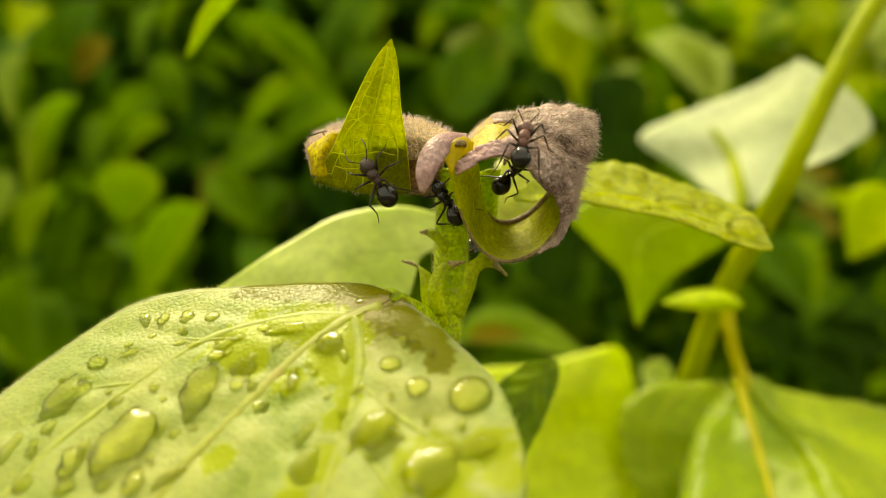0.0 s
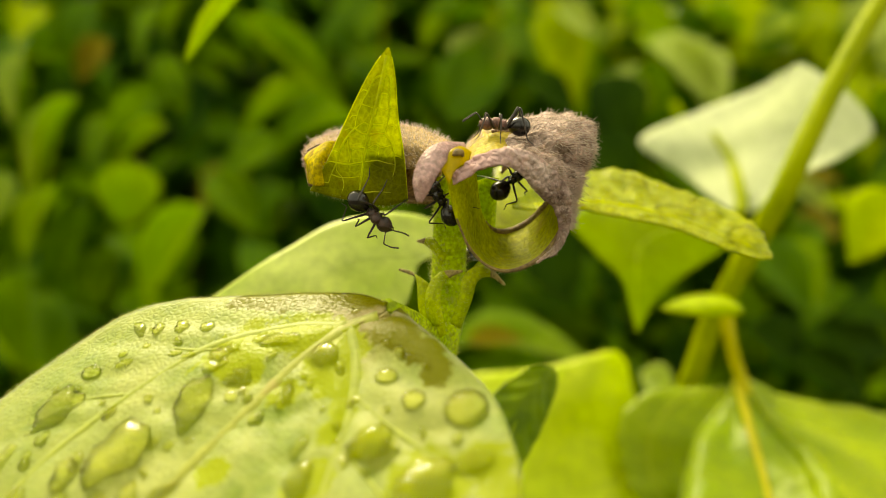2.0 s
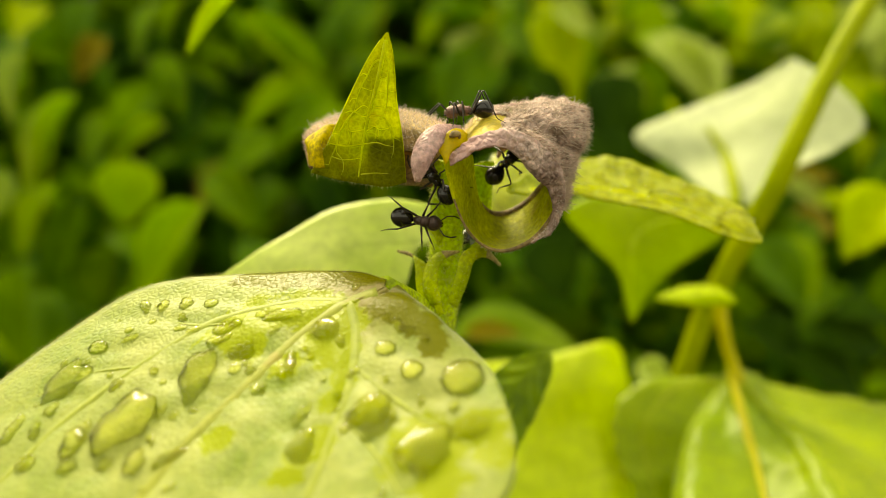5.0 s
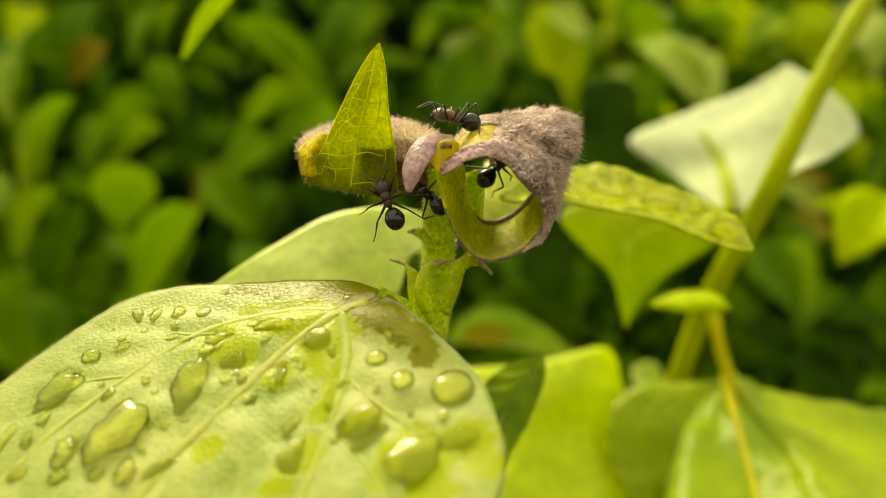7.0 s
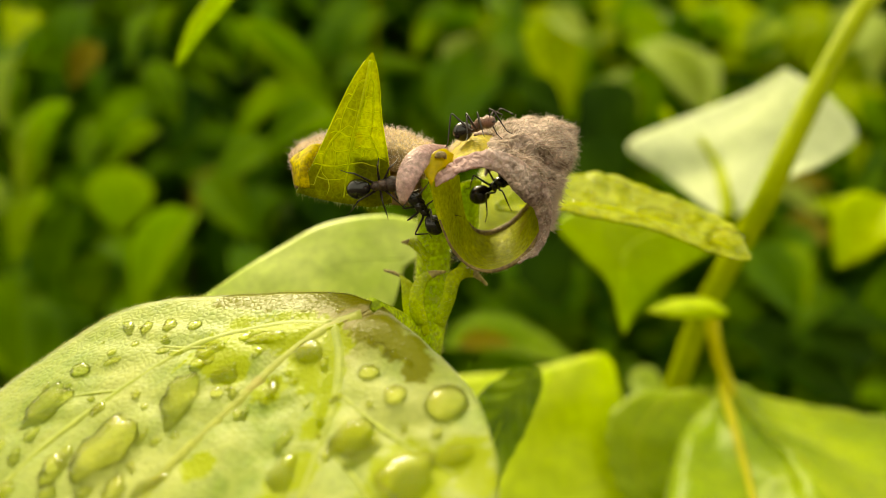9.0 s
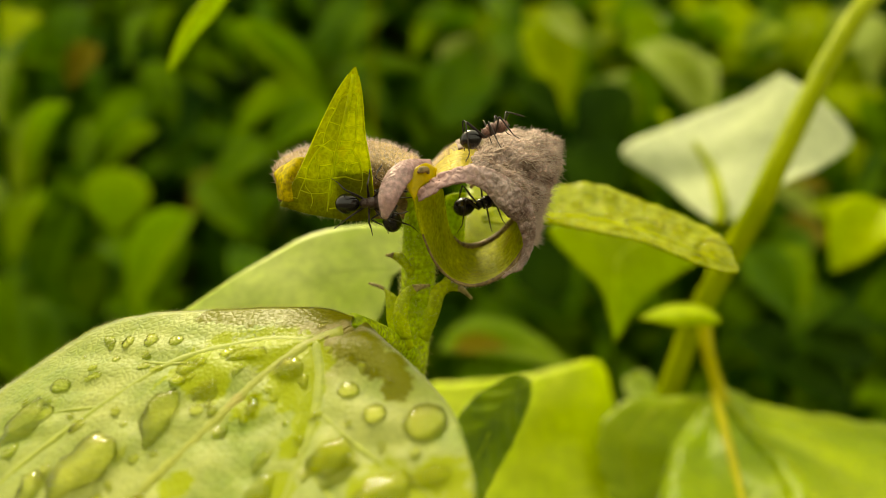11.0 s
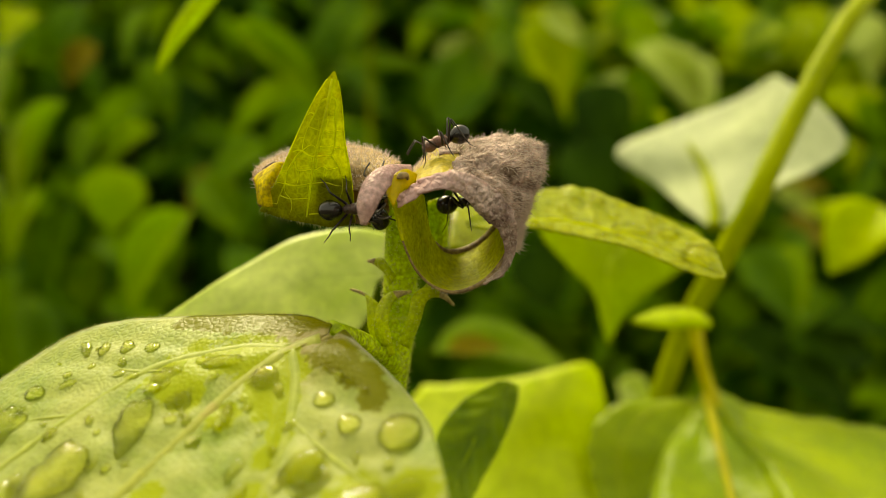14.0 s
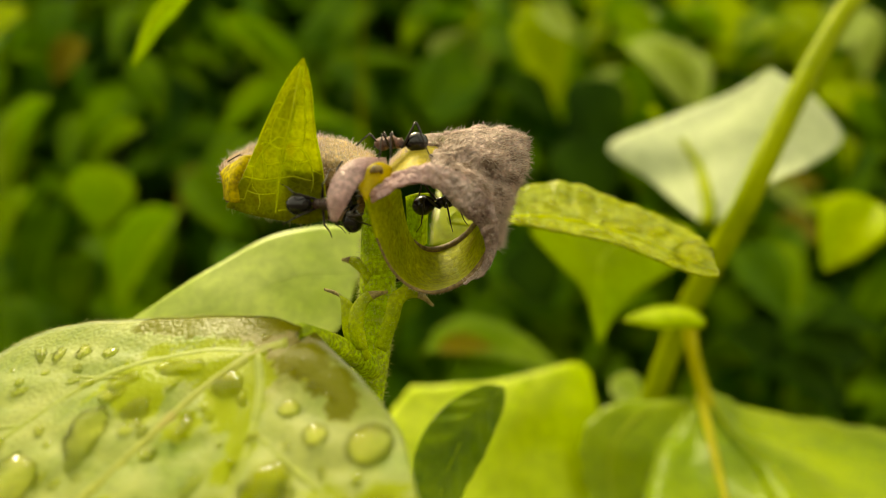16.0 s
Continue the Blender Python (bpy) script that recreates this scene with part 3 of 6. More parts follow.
def quilted(net, lines, amount, reach, side, rough):
    """The blade swells between its veins."""
    flat = net.reshape(-1, 3)
    far = np.full(len(flat), 1e9)
    for line, _ in lines:
        for p in curve_through(line, 60):
            far = np.minimum(far, np.linalg.norm(flat - p, axis=1))
    rise = amount * (1 - np.exp(-(far / reach) ** 1.5))
    waves = np.array([noise.noise(Vector(p) * 0.22) + 0.5 * noise.noise(Vector(p) * 0.6) for p in flat]) * rough
    return net + normals(net) * side * (rise + waves).reshape(net.shape[:2])[..., None]


flat_net = big_net
big_net = quilted(big_net, BIG_VEINS, 0.4, 1.5, UP, 0.13)
big_leaf = part("leaf", shell(big_net, 0.35), WET_LEAF, plant, "broad yellow-green leaf with pale veins, wet")
for n, (line, size) in enumerate(BIG_VEINS):
    if size < 0.19:
        continue
    wide = (size * 1.0 - 0.02) * np.linspace(1.0, 0.75, 24)
    proud = 0.05 + 0.07 * wide
    bow = (wide ** 2 / proud + proud) / 2
    part("vein", tube(net_line(flat_net, line) + (bow - proud - 0.2)[:, None] * np.array([0, 0.4, -0.91]), bow, 14, 48), LEAF_VEIN if n else MIDRIB, big_leaf)
part("bristles", hairs(big_net[:, 2:90], 2600, 0.34, 0.022, RNG, UP, edge=0), HAIR_PALE, big_leaf, kind="stuff")
big_leaf.cycles.is_caustics_receiver = True
part("petiole", tube([(-4.93, 79.05, -4.67), (-2.78, 85.5, -6.07), (-0.54, 90, -8.31), (0.5, 94.5, -9.98)], [1.1, 0.9, 1.0, 1.3], 10), STEM, plant, "short green leaf stalk")

# Leafy sheaths and small bracts at the node.
SHEATHS = [
    ([(-0.72, 90, -8.61), (-2.13, 89.1, -5.56), (-2.37, 89.1, -3.02), (-2.87, 90, -1.49), (-4.45, 91.8, -1.04)], [(0.65, 88.65, -7.89), (-0.35, 88.65, -5.24), (-0.95, 89.1, -3.19), (-1.97, 90, -2.21), (-4.27, 91.8, -1.52)]),
    ([(2.01, 89.1, -7.34), (3.18, 88.65, -4.36), (3.77, 88.65, -2.41), (4.94, 88.65, -2.06), (6.57, 90, -2.99)], [(1.05, 87.75, -6.64), (1.98, 87.75, -3.73), (2.58, 88.2, -1.58), (4.83, 88.65, -0.65), (6.81, 90, -2.57)]),
    ([(-1.11, 88.2, -6.97), (-1.51, 87.75, -4.6), (-1.17, 87.75, -2.85), (0.06, 87.75, -1.34), (2.23, 88.2, -1.05)], [(0.46, 86.85, -6.86), (0, 86.85, -4.56), (0.12, 86.85, -3.11), (0.7, 87.3, -2.26), (2.28, 88.2, -1.58)]),
]
SHEATHS += [
    ([(0.06, 88.65, -0.65), (-0.53, 88.65, 0.53), (-1.3, 89.1, 1.18), (-2.45, 90, 1.61)], [(0.64, 88.2, 0.29), (-0.12, 88.2, 1.23), (-0.95, 89.1, 2.13), (-2.33, 90, 1.91)]),
    ([(3.23, 90, -1.73), (3.63, 89.55, -0.83), (4.4, 89.55, -0.06), (5.26, 90, 0.3)], [(3.9, 89.1, -2.31), (4.36, 88.65, -1.24), (5.03, 89.1, -0.95), (5.44, 90, -0.18)]),
]
for outer, inner in SHEATHS:
    o, i = curve_through(outer, 22), curve_through(inner, 22)
    g = np.array([o, o * 0.65 + i * 0.35 + np.array([0, -0.35, 0]), o * 0.3 + i * 0.7 + np.array([0, -0.4, 0]), i])
    g = np.stack([curve_through(g[:, j], 8, False) for j in range(22)], 1)
    for j in range(12, 22):
        mid = g[:, j].mean(0)
        g[:, j] = mid + (g[:, j] - mid) * (1 - 0.93 * ((j - 11) / 10) ** 1.6)
    bract = part("bract", shell(g, 0.22), BRACT, plant, "green bract with a brown tip")
    part("tip", shell(g[:, 16:] + np.array([0, -0.05, 0.02]), 0.26), BRACT_TIP, bract)
    part("bristles", hairs(g, 170, 0.34, 0.028, RNG, 1.0 if normals(g)[4, 8][1] < 0 else -1.0), HAIR_PALE, bract, kind="stuff")

# The upright young leaf.
TIP = [
    [(-13.01, 85.95, 6.79), (-10.84, 84.15, 10), (-8.37, 81.9, 14.47), (-6.63, 80.55, 17.44), (-4.97, 79.65, 19.62)],
    [(-10.06, 84.6, 5.95), (-8.62, 83.25, 9.89), (-7.25, 81.45, 13.57), (-5.98, 80.37, 17.13), (-4.92, 79.65, 19.62)],
    [(-7.56, 83.7, 5.5), (-7.04, 82.8, 9.84), (-6.24, 81, 13.5), (-5.53, 80.1, 16.81), (-4.87, 79.65, 19.62)],
    [(-5.2, 83.25, 5.14), (-5.17, 82.8, 9.84), (-5.18, 81.27, 13.54), (-5.01, 80.28, 16.84), (-4.81, 79.65, 19.62)],
    [(-3.22, 83.7, 5.61), (-3.59, 83.25, 9.89), (-4.12, 81.72, 13.62), (-4.33, 80.55, 17.17), (-4.76, 79.65, 19.62)],
]
tip_leaf, tip_net = blade("leaf", TIP, 0.22, TIP_LEAF, plant, 20, 36, "pointed yellow-green young leaf standing upright")
for line, size in (
    ([(-4.97, 79.75, 18.96), (-5.38, 80.05, 17.07), (-5.85, 80.48, 15.14), (-6.36, 81.05, 13.4), (-6.92, 81.95, 11.72), (-7.38, 82.88, 9.79), (-7.68, 83.35, 7.99), (-7.95, 83.72, 6.16)], 0.2),
    ([(-5.36, 80.03, 17.14), (-6.12, 80.45, 16.96), (-6.81, 80.89, 15.84), (-7.45, 81.35, 14.8), (-7.91, 81.77, 13.78), (-8.21, 82.23, 12.52)], 0.1),
    ([(-8.21, 82.23, 12.52), (-9.05, 82.88, 11.71), (-9.89, 83.62, 10.45), (-10.18, 84.01, 9.42), (-10.77, 84.52, 8.31), (-11.07, 84.82, 7.5)], 0.12),
    ([(-8.21, 82.23, 12.52), (-7.53, 82.04, 12.07), (-6.86, 81.84, 11.91)], 0.1),
    ([(-6.86, 81.84, 11.91), (-6.1, 81.76, 12.01), (-5.32, 81.92, 12.02)], 0.1),
    ([(-5.27, 79.99, 17.43), (-4.75, 80.38, 16.97), (-4.85, 80.74, 15.58), (-4.87, 81.12, 14.36), (-5.02, 81.64, 12.79), (-5.32, 81.92, 12.02)], 0.09),
    ([(-5.32, 81.92, 12.02), (-4.75, 82.48, 11.12), (-4.46, 82.92, 10.04), (-4.41, 83.13, 8.95), (-4.63, 83.15, 7.99)], 0.09),
    ([(-10.18, 84.01, 9.42), (-8.97, 83.55, 9.23), (-7.45, 82.99, 9.43)], 0.09),
    ([(-7.38, 83, 9.35), (-6.12, 82.82, 9.51), (-5.17, 82.91, 9.26), (-4.42, 83.1, 9.17)], 0.07),
    ([(-8.21, 82.23, 12.52), (-8.73, 82.48, 12.59), (-9.2, 82.77, 12.42)], 0.06),
    ([(-7.48, 81.38, 14.73), (-6.69, 81, 14.41), (-6.13, 80.75, 14.23)], 0.05),
    ([(-5.76, 80.41, 15.42), (-5.31, 80.51, 15.6), (-4.85, 80.76, 15.51)], 0.06),
    ([(-6.06, 80.7, 14.36), (-5.4, 80.98, 14.09), (-4.87, 81.14, 14.29)], 0.05),
    ([(-6.81, 80.89, 15.84), (-7.27, 81.07, 16), (-7.57, 81.25, 15.78)], 0.05),
    ([(-9.05, 82.88, 11.71), (-8.7, 83.03, 10.69), (-7.08, 82.43, 10.8)], 0.06),
    ([(-8.7, 83.03, 10.69), (-8.74, 83.31, 9.84), (-8.97, 83.55, 9.23)], 0.04),
    ([(-9.89, 83.62, 10.45), (-10.5, 83.85, 10.58), (-10.61, 83.95, 10.39)], 0.06),
    ([(-10.18, 84.01, 9.42), (-10.86, 84.27, 9.57), (-11.24, 84.49, 9.37)], 0.06),
    ([(-10.77, 84.52, 8.31), (-9.58, 84.05, 7.94), (-7.78, 83.38, 8)], 0.06),
    ([(-9.58, 84.05, 7.94), (-9.48, 84.14, 7.17), (-9.75, 84.39, 6.41)], 0.05),
    ([(-7.13, 82.53, 10.6), (-6.24, 82.27, 11.02), (-5.67, 82.45, 10.74), (-4.74, 82.54, 10.98)], 0.05),
    ([(-5.98, 82.67, 10.07), (-5.84, 82.45, 10.69), (-6.24, 82.27, 11.02)], 0.04),
    ([(-7.87, 81.76, 13.69), (-8.44, 82.08, 13.72), (-8.72, 82.31, 13.35)], 0.05),
    ([(-5.02, 81.64, 12.79), (-4.55, 81.85, 12.76), (-4.28, 82.08, 12.49)], 0.05),
    ([(-4.87, 81.12, 14.36), (-4.33, 81.4, 14.31)], 0.04),
    ([(-4.46, 82.92, 10.04), (-3.99, 83.12, 9.89), (-3.65, 83.27, 9.69)], 0.05),
    ([(-7.69, 83.59, 6.42), (-6.28, 83.24, 6.53), (-4.79, 83.2, 6.45)], 0.06),
    ([(-6.12, 80.45, 16.96), (-6.4, 80.57, 16.89)], 0.04),
    ([(-6.55, 81.31, 12.87), (-5.79, 81.39, 12.78), (-5.08, 81.53, 12.98)], 0.04),
    ([(-8.21, 82.23, 12.52), (-7.27, 81.6, 13), (-6.62, 81.44, 12.61)], 0.04),
    ([(-11.07, 84.82, 7.5), (-11.65, 85.09, 7.58), (-12.31, 85.48, 7.33)], 0.05),
    ([(-9.58, 84.05, 7.94), (-10.17, 84.17, 8.68), (-10.18, 84.01, 9.42)], 0.04),
):
    vein_on(tip_net, line, size * 1.05 + 0.025, tip_leaf, TIP_VEIN, 0.1)
for side in (0, -1):
    part("rim", ridge(tip_net[side, ::3], [0.09, 0.13, 0.1]), TIP_VEIN, tip_leaf, "pale thickened leaf edge")

part("bristles", hairs(tip_net[:, :2], 160, 0.5, 0.03, RNG, 0.3, 2.5), HAIR_PALE, tip_leaf, kind="stuff")
part("bristles", hairs(tip_net[:, :18], 120, 0.3, 0.025, RNG, 0.5, edge=0), HAIR_PALE, tip_leaf, kind="stuff")

# The hairy fold behind it.
FOLD = [
    [(-13.45, 87.3, 7.48), (-10.61, 86.85, 6.63), (-7.11, 86.4, 6.14), (-3.69, 86.85, 5.71), (-0.53, 88.65, 5.65)],
    [(-14.1, 90, 8.67), (-11.22, 91.8, 8.59), (-7.63, 92.7, 8.06), (-3.9, 91.8, 7.68), (-0.24, 90.9, 7.3)],
    [(-14.71, 92.7, 10.65), (-11.66, 95.4, 11.78), (-7.93, 96.3, 12.21), (-4.02, 94.5, 11.98), (0.37, 91.8, 10.42)],
    [(-13.65, 91.8, 12.37), (-10.71, 92.7, 13.73), (-7.02, 92.7, 14.4), (-2.66, 90.9, 13.76), (0.94, 88.2, 11.89)],
    [(-14.23, 88.2, 10.72), (-10.67, 87.3, 11.65), (-6.54, 86.4, 11.99), (-2.21, 85.5, 11.41), (0.89, 83.7, 10.5)],
    [(-13.61, 86.85, 9), (-10.45, 85.5, 9.42), (-5.87, 85.05, 9.09), (-2.19, 84.6, 8.76), (0.06, 84.15, 8.44)],
]
fold, fold_net = blade("leaf", FOLD, 0.25, HAIRY_TAN, plant, 30, 40, "folded tan leaf with bristly back")
part("bristles", hairs(fold_net[10:], 3000, 0.62, 0.036, RNG, 1.0 if normals(fold_net)[18, 20][2] > 0 else -1.0), HAIR, fold, kind="stuff")
part("bristles", hairs(fold_net[:3], 260, 0.5, 0.025, RNG, 1.0 if normals(fold_net)[1, 20][2] < 0 else -1.0), HAIR_PALE, fold, kind="stuff")
LEFT_LIP = [
    [(-12.85, 87.6, 11.87), (-13.79, 87, 11.18), (-14.27, 86.6, 10.22), (-13.81, 86.4, 9.24), (-13.3, 86.2, 7.55)],
    [(-11.25, 85.4, 11.67), (-11.74, 84.6, 10.67), (-12.22, 84.3, 9.69), (-12.39, 84.3, 8.64), (-12.24, 85, 7.19)],
    [(-9.96, 86.6, 11.73), (-10.6, 86, 10.63), (-11.03, 85.6, 9.51), (-11.23, 85.3, 8.52), (-11.21, 85.2, 7.21)],
]
lip, lip_net = blade("leaf_lobe", LEFT_LIP, 0.2, OCHRE, plant, 16, 22, "yellow inner lobe of the folded leaf", 1.3)
part("bristles", hairs(lip_net, 110, 0.45, 0.03, RNG, 0.5, edge=0), HAIR, lip, kind="stuff")

TS = 1.0 if normals(tip_net)[10, 6][1] > 0 else -1.0
inner_net = tip_net[10:, :12] + normals(tip_net)[10:, :12] * TS * 0.32
part("leaf_lobe", shell(inner_net, 0.35), DRY, plant, "brown inner lobe of the folded leaf")

# The mauve tongue that hangs over the fold.
TONGUE = [
    [(2.21, 83.25, 11.22), (-0.11, 79.74, 10.75), (-1.66, 78.3, 9.41), (-2.38, 77.94, 7.3), (-2.07, 78.12, 5.34)],
    [(2.31, 82.8, 10.89), (0.11, 79.11, 10.24), (-1.29, 77.67, 8.87), (-2.01, 77.49, 7), (-1.97, 78.03, 5.23)],
    [(2.3, 82.62, 10.53), (0.37, 78.93, 9.75), (-0.82, 77.49, 8.28), (-1.54, 77.4, 6.63), (-1.86, 77.94, 5.23)],
    [(2.2, 82.8, 10.17), (0.69, 79.38, 9.22), (-0.21, 77.94, 7.81), (-0.98, 77.76, 6.35), (-1.71, 78.03, 5.23)],
]
tongue, tongue_net = blade("leaf_tip", TONGUE, 0.3, MAUVE, plant, 14, 26, "mauve curled leaf tip")
part("bristles", hairs(tongue_net, 350, 0.25, 0.02, RNG, 1.0 if normals(tongue_net)[6, 12][1] < 0 else -1.0), HAIR, tongue, kind="stuff")

# The rolled leaf: yellow collar, green cup, hairy hood.
COLLAR = [
    [(0.18, 79, 8.18), (0.68, 79.4, 9.77), (1.8, 80.4, 10.58), (2.86, 81.6, 10.19)],
    [(0.46, 78.6, 7.58), (1, 79, 8.95), (1.91, 80, 9.58), (2.67, 81, 9.32)],
    [(0.84, 78.5, 6.92), (1.28, 79, 8.07), (1.96, 79.8, 8.72), (2.54, 80.6, 8.6)],
]
collar, _ = blade("leaf_collar", COLLAR, 0.25, YELLOW, plant, 10, 14, "yellow collar at the base of the rolled leaf")
part("scar", tube([(1.16, 78.9, 9.59), (1.5, 79.2, 9.86), (1.95, 79.6, 9.91), (2.12, 79.8, 9.55)], [0.12, 0.35, 0.3, 0.12], 8), CUP_EDGE, collar, "brown scar")
CUP_CURVES = [
    [(0.27, 81, 9.09), (0.86, 81, 6.51), (1.68, 81.45, 3.57), (2.97, 82.8, 0.88), (4.83, 84.6, -0.79), (7.15, 85.5, -1.19), (9.88, 85.5, 0.06), (11.85, 84.6, 2.58), (12.56, 83.7, 5.34)],
    [(1.51, 81.45, 8.98), (2.08, 82.35, 6.07), (2.67, 83.7, 3.11), (4.07, 86.4, 0.92), (5.91, 88.2, -0.06), (8.01, 88.65, 0.06), (10.01, 88.2, 1.23), (11.53, 86.4, 3.5), (12.3, 84.6, 5.67)],
    [(2.64, 82.8, 8.58), (3.03, 84.6, 5.95), (3.67, 86.4, 3.5), (4.97, 89.1, 1.95), (6.7, 90.9, 1.57), (8.55, 91.35, 2), (10.27, 90.45, 3.18), (11.54, 88.65, 5.06), (12.26, 85.5, 6.59)],
]
CUP_CURVES += [
    [(3.43, 84.6, 8.48), (3.81, 86.85, 6.11), (4.36, 88.65, 4.18), (5.55, 90.9, 2.96), (7.14, 92.7, 2.77), (8.72, 93.15, 3.28), (10.34, 92.7, 4.37), (11.59, 90, 6.04), (12.28, 86.4, 7.4)],
]
cup, cup_net = blade("leaf_cup", CUP_CURVES, 0.3, CUP, plant, 20, 54, "green inside of a leaf rolled into a ring")
for row, a, b in ((6, 14, 50), (12, 16, 50), (16, 18, 50)):
    part("vein", ridge(cup_net[row, a:b:3], [0.08, 0.13, 0.08]), CUP, cup)
for j in (20, 26, 31, 36, 41, 46):
    part("vein", ridge(cup_net[1:13:3, j], [0.08, 0.12, 0.08]), CUP, cup)
part("rim", tube(cup_net[0, 12:], [0.1, 0.15, 0.25, 0.42], 8, 50), CUP_EDGE, cup, "brown rim")
part("rim", tube(cup_net[-1, 16:52], [0.2, 0.5, 0.55, 0.4], 8, 40), CUP_EDGE, cup, "brown rim")
HOOD = [
    [(6.43, 94.5, 9.44), (7.93, 95.4, 11.13), (10.42, 97.2, 12.3), (13.84, 96.3, 12.19), (15.55, 94.5, 10.32), (14.48, 91.8, 6.95), (13.2, 88.2, 3.58)],
    [(6.71, 90, 14.23), (7.68, 90.4, 14.67), (9.22, 91.4, 15.1), (11.18, 92, 15.47), (13.31, 91.8, 15.63), (15.31, 91.2, 15.03), (16.3, 90.4, 13.2), (16.11, 89.6, 10.72), (14.77, 88.6, 8.08), (13.65, 87.6, 5.6), (12.99, 86.8, 3.26)],
    [(6.59, 86, 12.6), (7.26, 85.5, 12.82), (8.57, 85, 13.04), (10.41, 84.6, 13.09), (12.69, 84.6, 12.58), (14.31, 84.8, 10.73), (14.06, 85, 8.11), (13.13, 85, 5.46), (12.7, 85.2, 3.17)],
    [(5.54, 82, 10.71), (6.36, 81.5, 10.98), (7.5, 81, 11.08), (9.14, 80.6, 10.64), (11.44, 81.4, 9.29), (12.87, 82.6, 7.27), (12.74, 83.6, 5.17), (12.51, 84.3, 3.12)],
    [(4.07, 79.9, 9.57), (5.09, 79.4, 9.79), (6.54, 79, 10.01), (8.8, 79.5, 9.21), (11.02, 80.8, 7.53), (12.25, 82.2, 5.41), (12.32, 83.8, 3.04)],
    [(3.95, 79.8, 9.06), (5.1, 79.5, 9.36), (6.34, 79.2, 9.54), (8.37, 79.6, 8.72), (10.42, 80.9, 7.03), (11.92, 82.3, 5.36), (12.17, 84, 2.99)],
]
hood_net = loft(HOOD, 60, 84)
HS = 1.0 if normals(hood_net)[40, 42][1] < 0 else -1.0
lumps = np.array([0.36 * noise.noise(Vector(p) * 0.75) + 0.7 * abs(noise.noise(Vector(p) * 0.4 + Vector((9, 2, 4)))) - 0.35 * abs(noise.noise(Vector(p) * 1.3)) for p in hood_net.reshape(-1, 3)])
valley = curve_through([(8.2, 83, 11.79), (10.5, 83, 10.99), (12.58, 83.4, 9.84), (14.24, 85, 9.17)], 40)
crease = np.array([1.5 * math.exp(-(np.linalg.norm((valley - p) * np.array([1, 0.3, 1]), axis=1).min() / 0.75) ** 2) for p in hood_net.reshape(-1, 3)])
hood_net = hood_net + normals(hood_net) * HS * (lumps - crease - 0.4).reshape(60, 84)[..., None] * 1.0 * np.clip(np.linspace(3.2, 0.15, 84), 0, 1)[None, :, None]
hood = part("leaf_hood", shell(hood_net, 0.3), HAIRY_MAUVE, plant, "grey-mauve bristly hood of the rolled leaf")
part("bristles", hairs(hood_net[8:27], 1700, 0.65, 0.046, RNG, HS, comb=(0.5, -0.2, -0.15), spread=0.25), HAIR, hood, kind="stuff")
part("bristles", hairs(hood_net[14:50], 1500, 1.0, 0.052, RNG, HS, comb=(0.9, -0.3, -0.55), spread=0.22), HAIR, hood, kind="stuff")
BAND = [
    [(1.08, 80, 7.91), (2.47, 80, 8.86), (3.88, 79.4, 9.62), (6.3, 78.7, 10.19), (8.93, 79.2, 9.5), (11.27, 80.6, 7.68), (12.44, 82, 5.39), (12.52, 83.6, 2.97), (11.62, 84.6, 0.85), (9.71, 85.3, -0.5)],
    [(1.08, 79.8, 7.67), (2.34, 79.6, 8.37), (3.8, 79, 9.07), (6.1, 78.3, 9.64), (8.39, 78.8, 8.84), (10.39, 80.2, 7.07), (12.02, 81.8, 5.37), (12.29, 83.6, 2.85), (11.44, 84.6, 0.85), (9.66, 85.4, -0.44)],
    [(1.14, 79.8, 7.39), (2.39, 79.4, 7.96), (3.74, 78.8, 8.6), (5.82, 78.1, 9.07), (7.84, 78.7, 8.33), (9.53, 80, 6.5), (11.59, 82, 5.16), (12.03, 83.8, 2.81), (11.24, 84.8, 0.91), (9.62, 85.5, -0.43)],
    [(1.31, 79.9, 6.96), (2.5, 79.2, 7.49), (3.79, 78.6, 8.2), (5.54, 78, 8.57), (7.29, 78.7, 7.95), (8.75, 80, 6.55), (10.74, 82, 5.04), (11.66, 84.1, 2.76), (11.03, 85, 0.98), (9.57, 85.6, -0.37)],
]
band_net = loft(BAND, 18, 70)
BS = 1.0 if normals(band_net)[9, 30][1] < 0 else -1.0
knobs = np.array([0.5 * abs(noise.noise(Vector(p) * 0.9)) + 0.12 * noise.noise(Vector(p) * 2.0) for p in band_net.reshape(-1, 3)])
band_net = band_net + normals(band_net) * BS * knobs.reshape(18, 70)[..., None]
band = part("leaf_margin", shell(band_net, 0.25), MARGIN, plant, "mauve lumpy margin of the rolled leaf, bristly below")
part("bristles", hairs(band_net[:14, 24:], 700, 0.34, 0.034, RNG, BS, 0.3), HAIR, band, kind="stuff")
part("bristles", hairs(hood_net[44:], 420, 0.55, 0.034, RNG, HS, comb=(0.4, -0.1, -0.6), spread=0.22), HAIR, hood, kind="stuff")
part("bristles", hairs(cup_net[:4, 26:], 700, 0.42, 0.034, RNG, 1.0 if normals(cup_net)[2, 40][2] < 0 else -1.0), HAIR, cup, kind="stuff")
FLAP = [
    [(2.55, 88, 11.32), (3.95, 88, 12.84), (5.68, 88.5, 13.97), (8.77, 92, 14.57)],
    [(2.54, 84, 9.94), (3.97, 83.5, 11.09), (5.55, 83.8, 12.07), (8.39, 88, 12.68)],
    [(2.59, 80.4, 8.8), (3.96, 80, 9.53), (5.41, 80, 9.98), (7.92, 83, 10.06)],
]
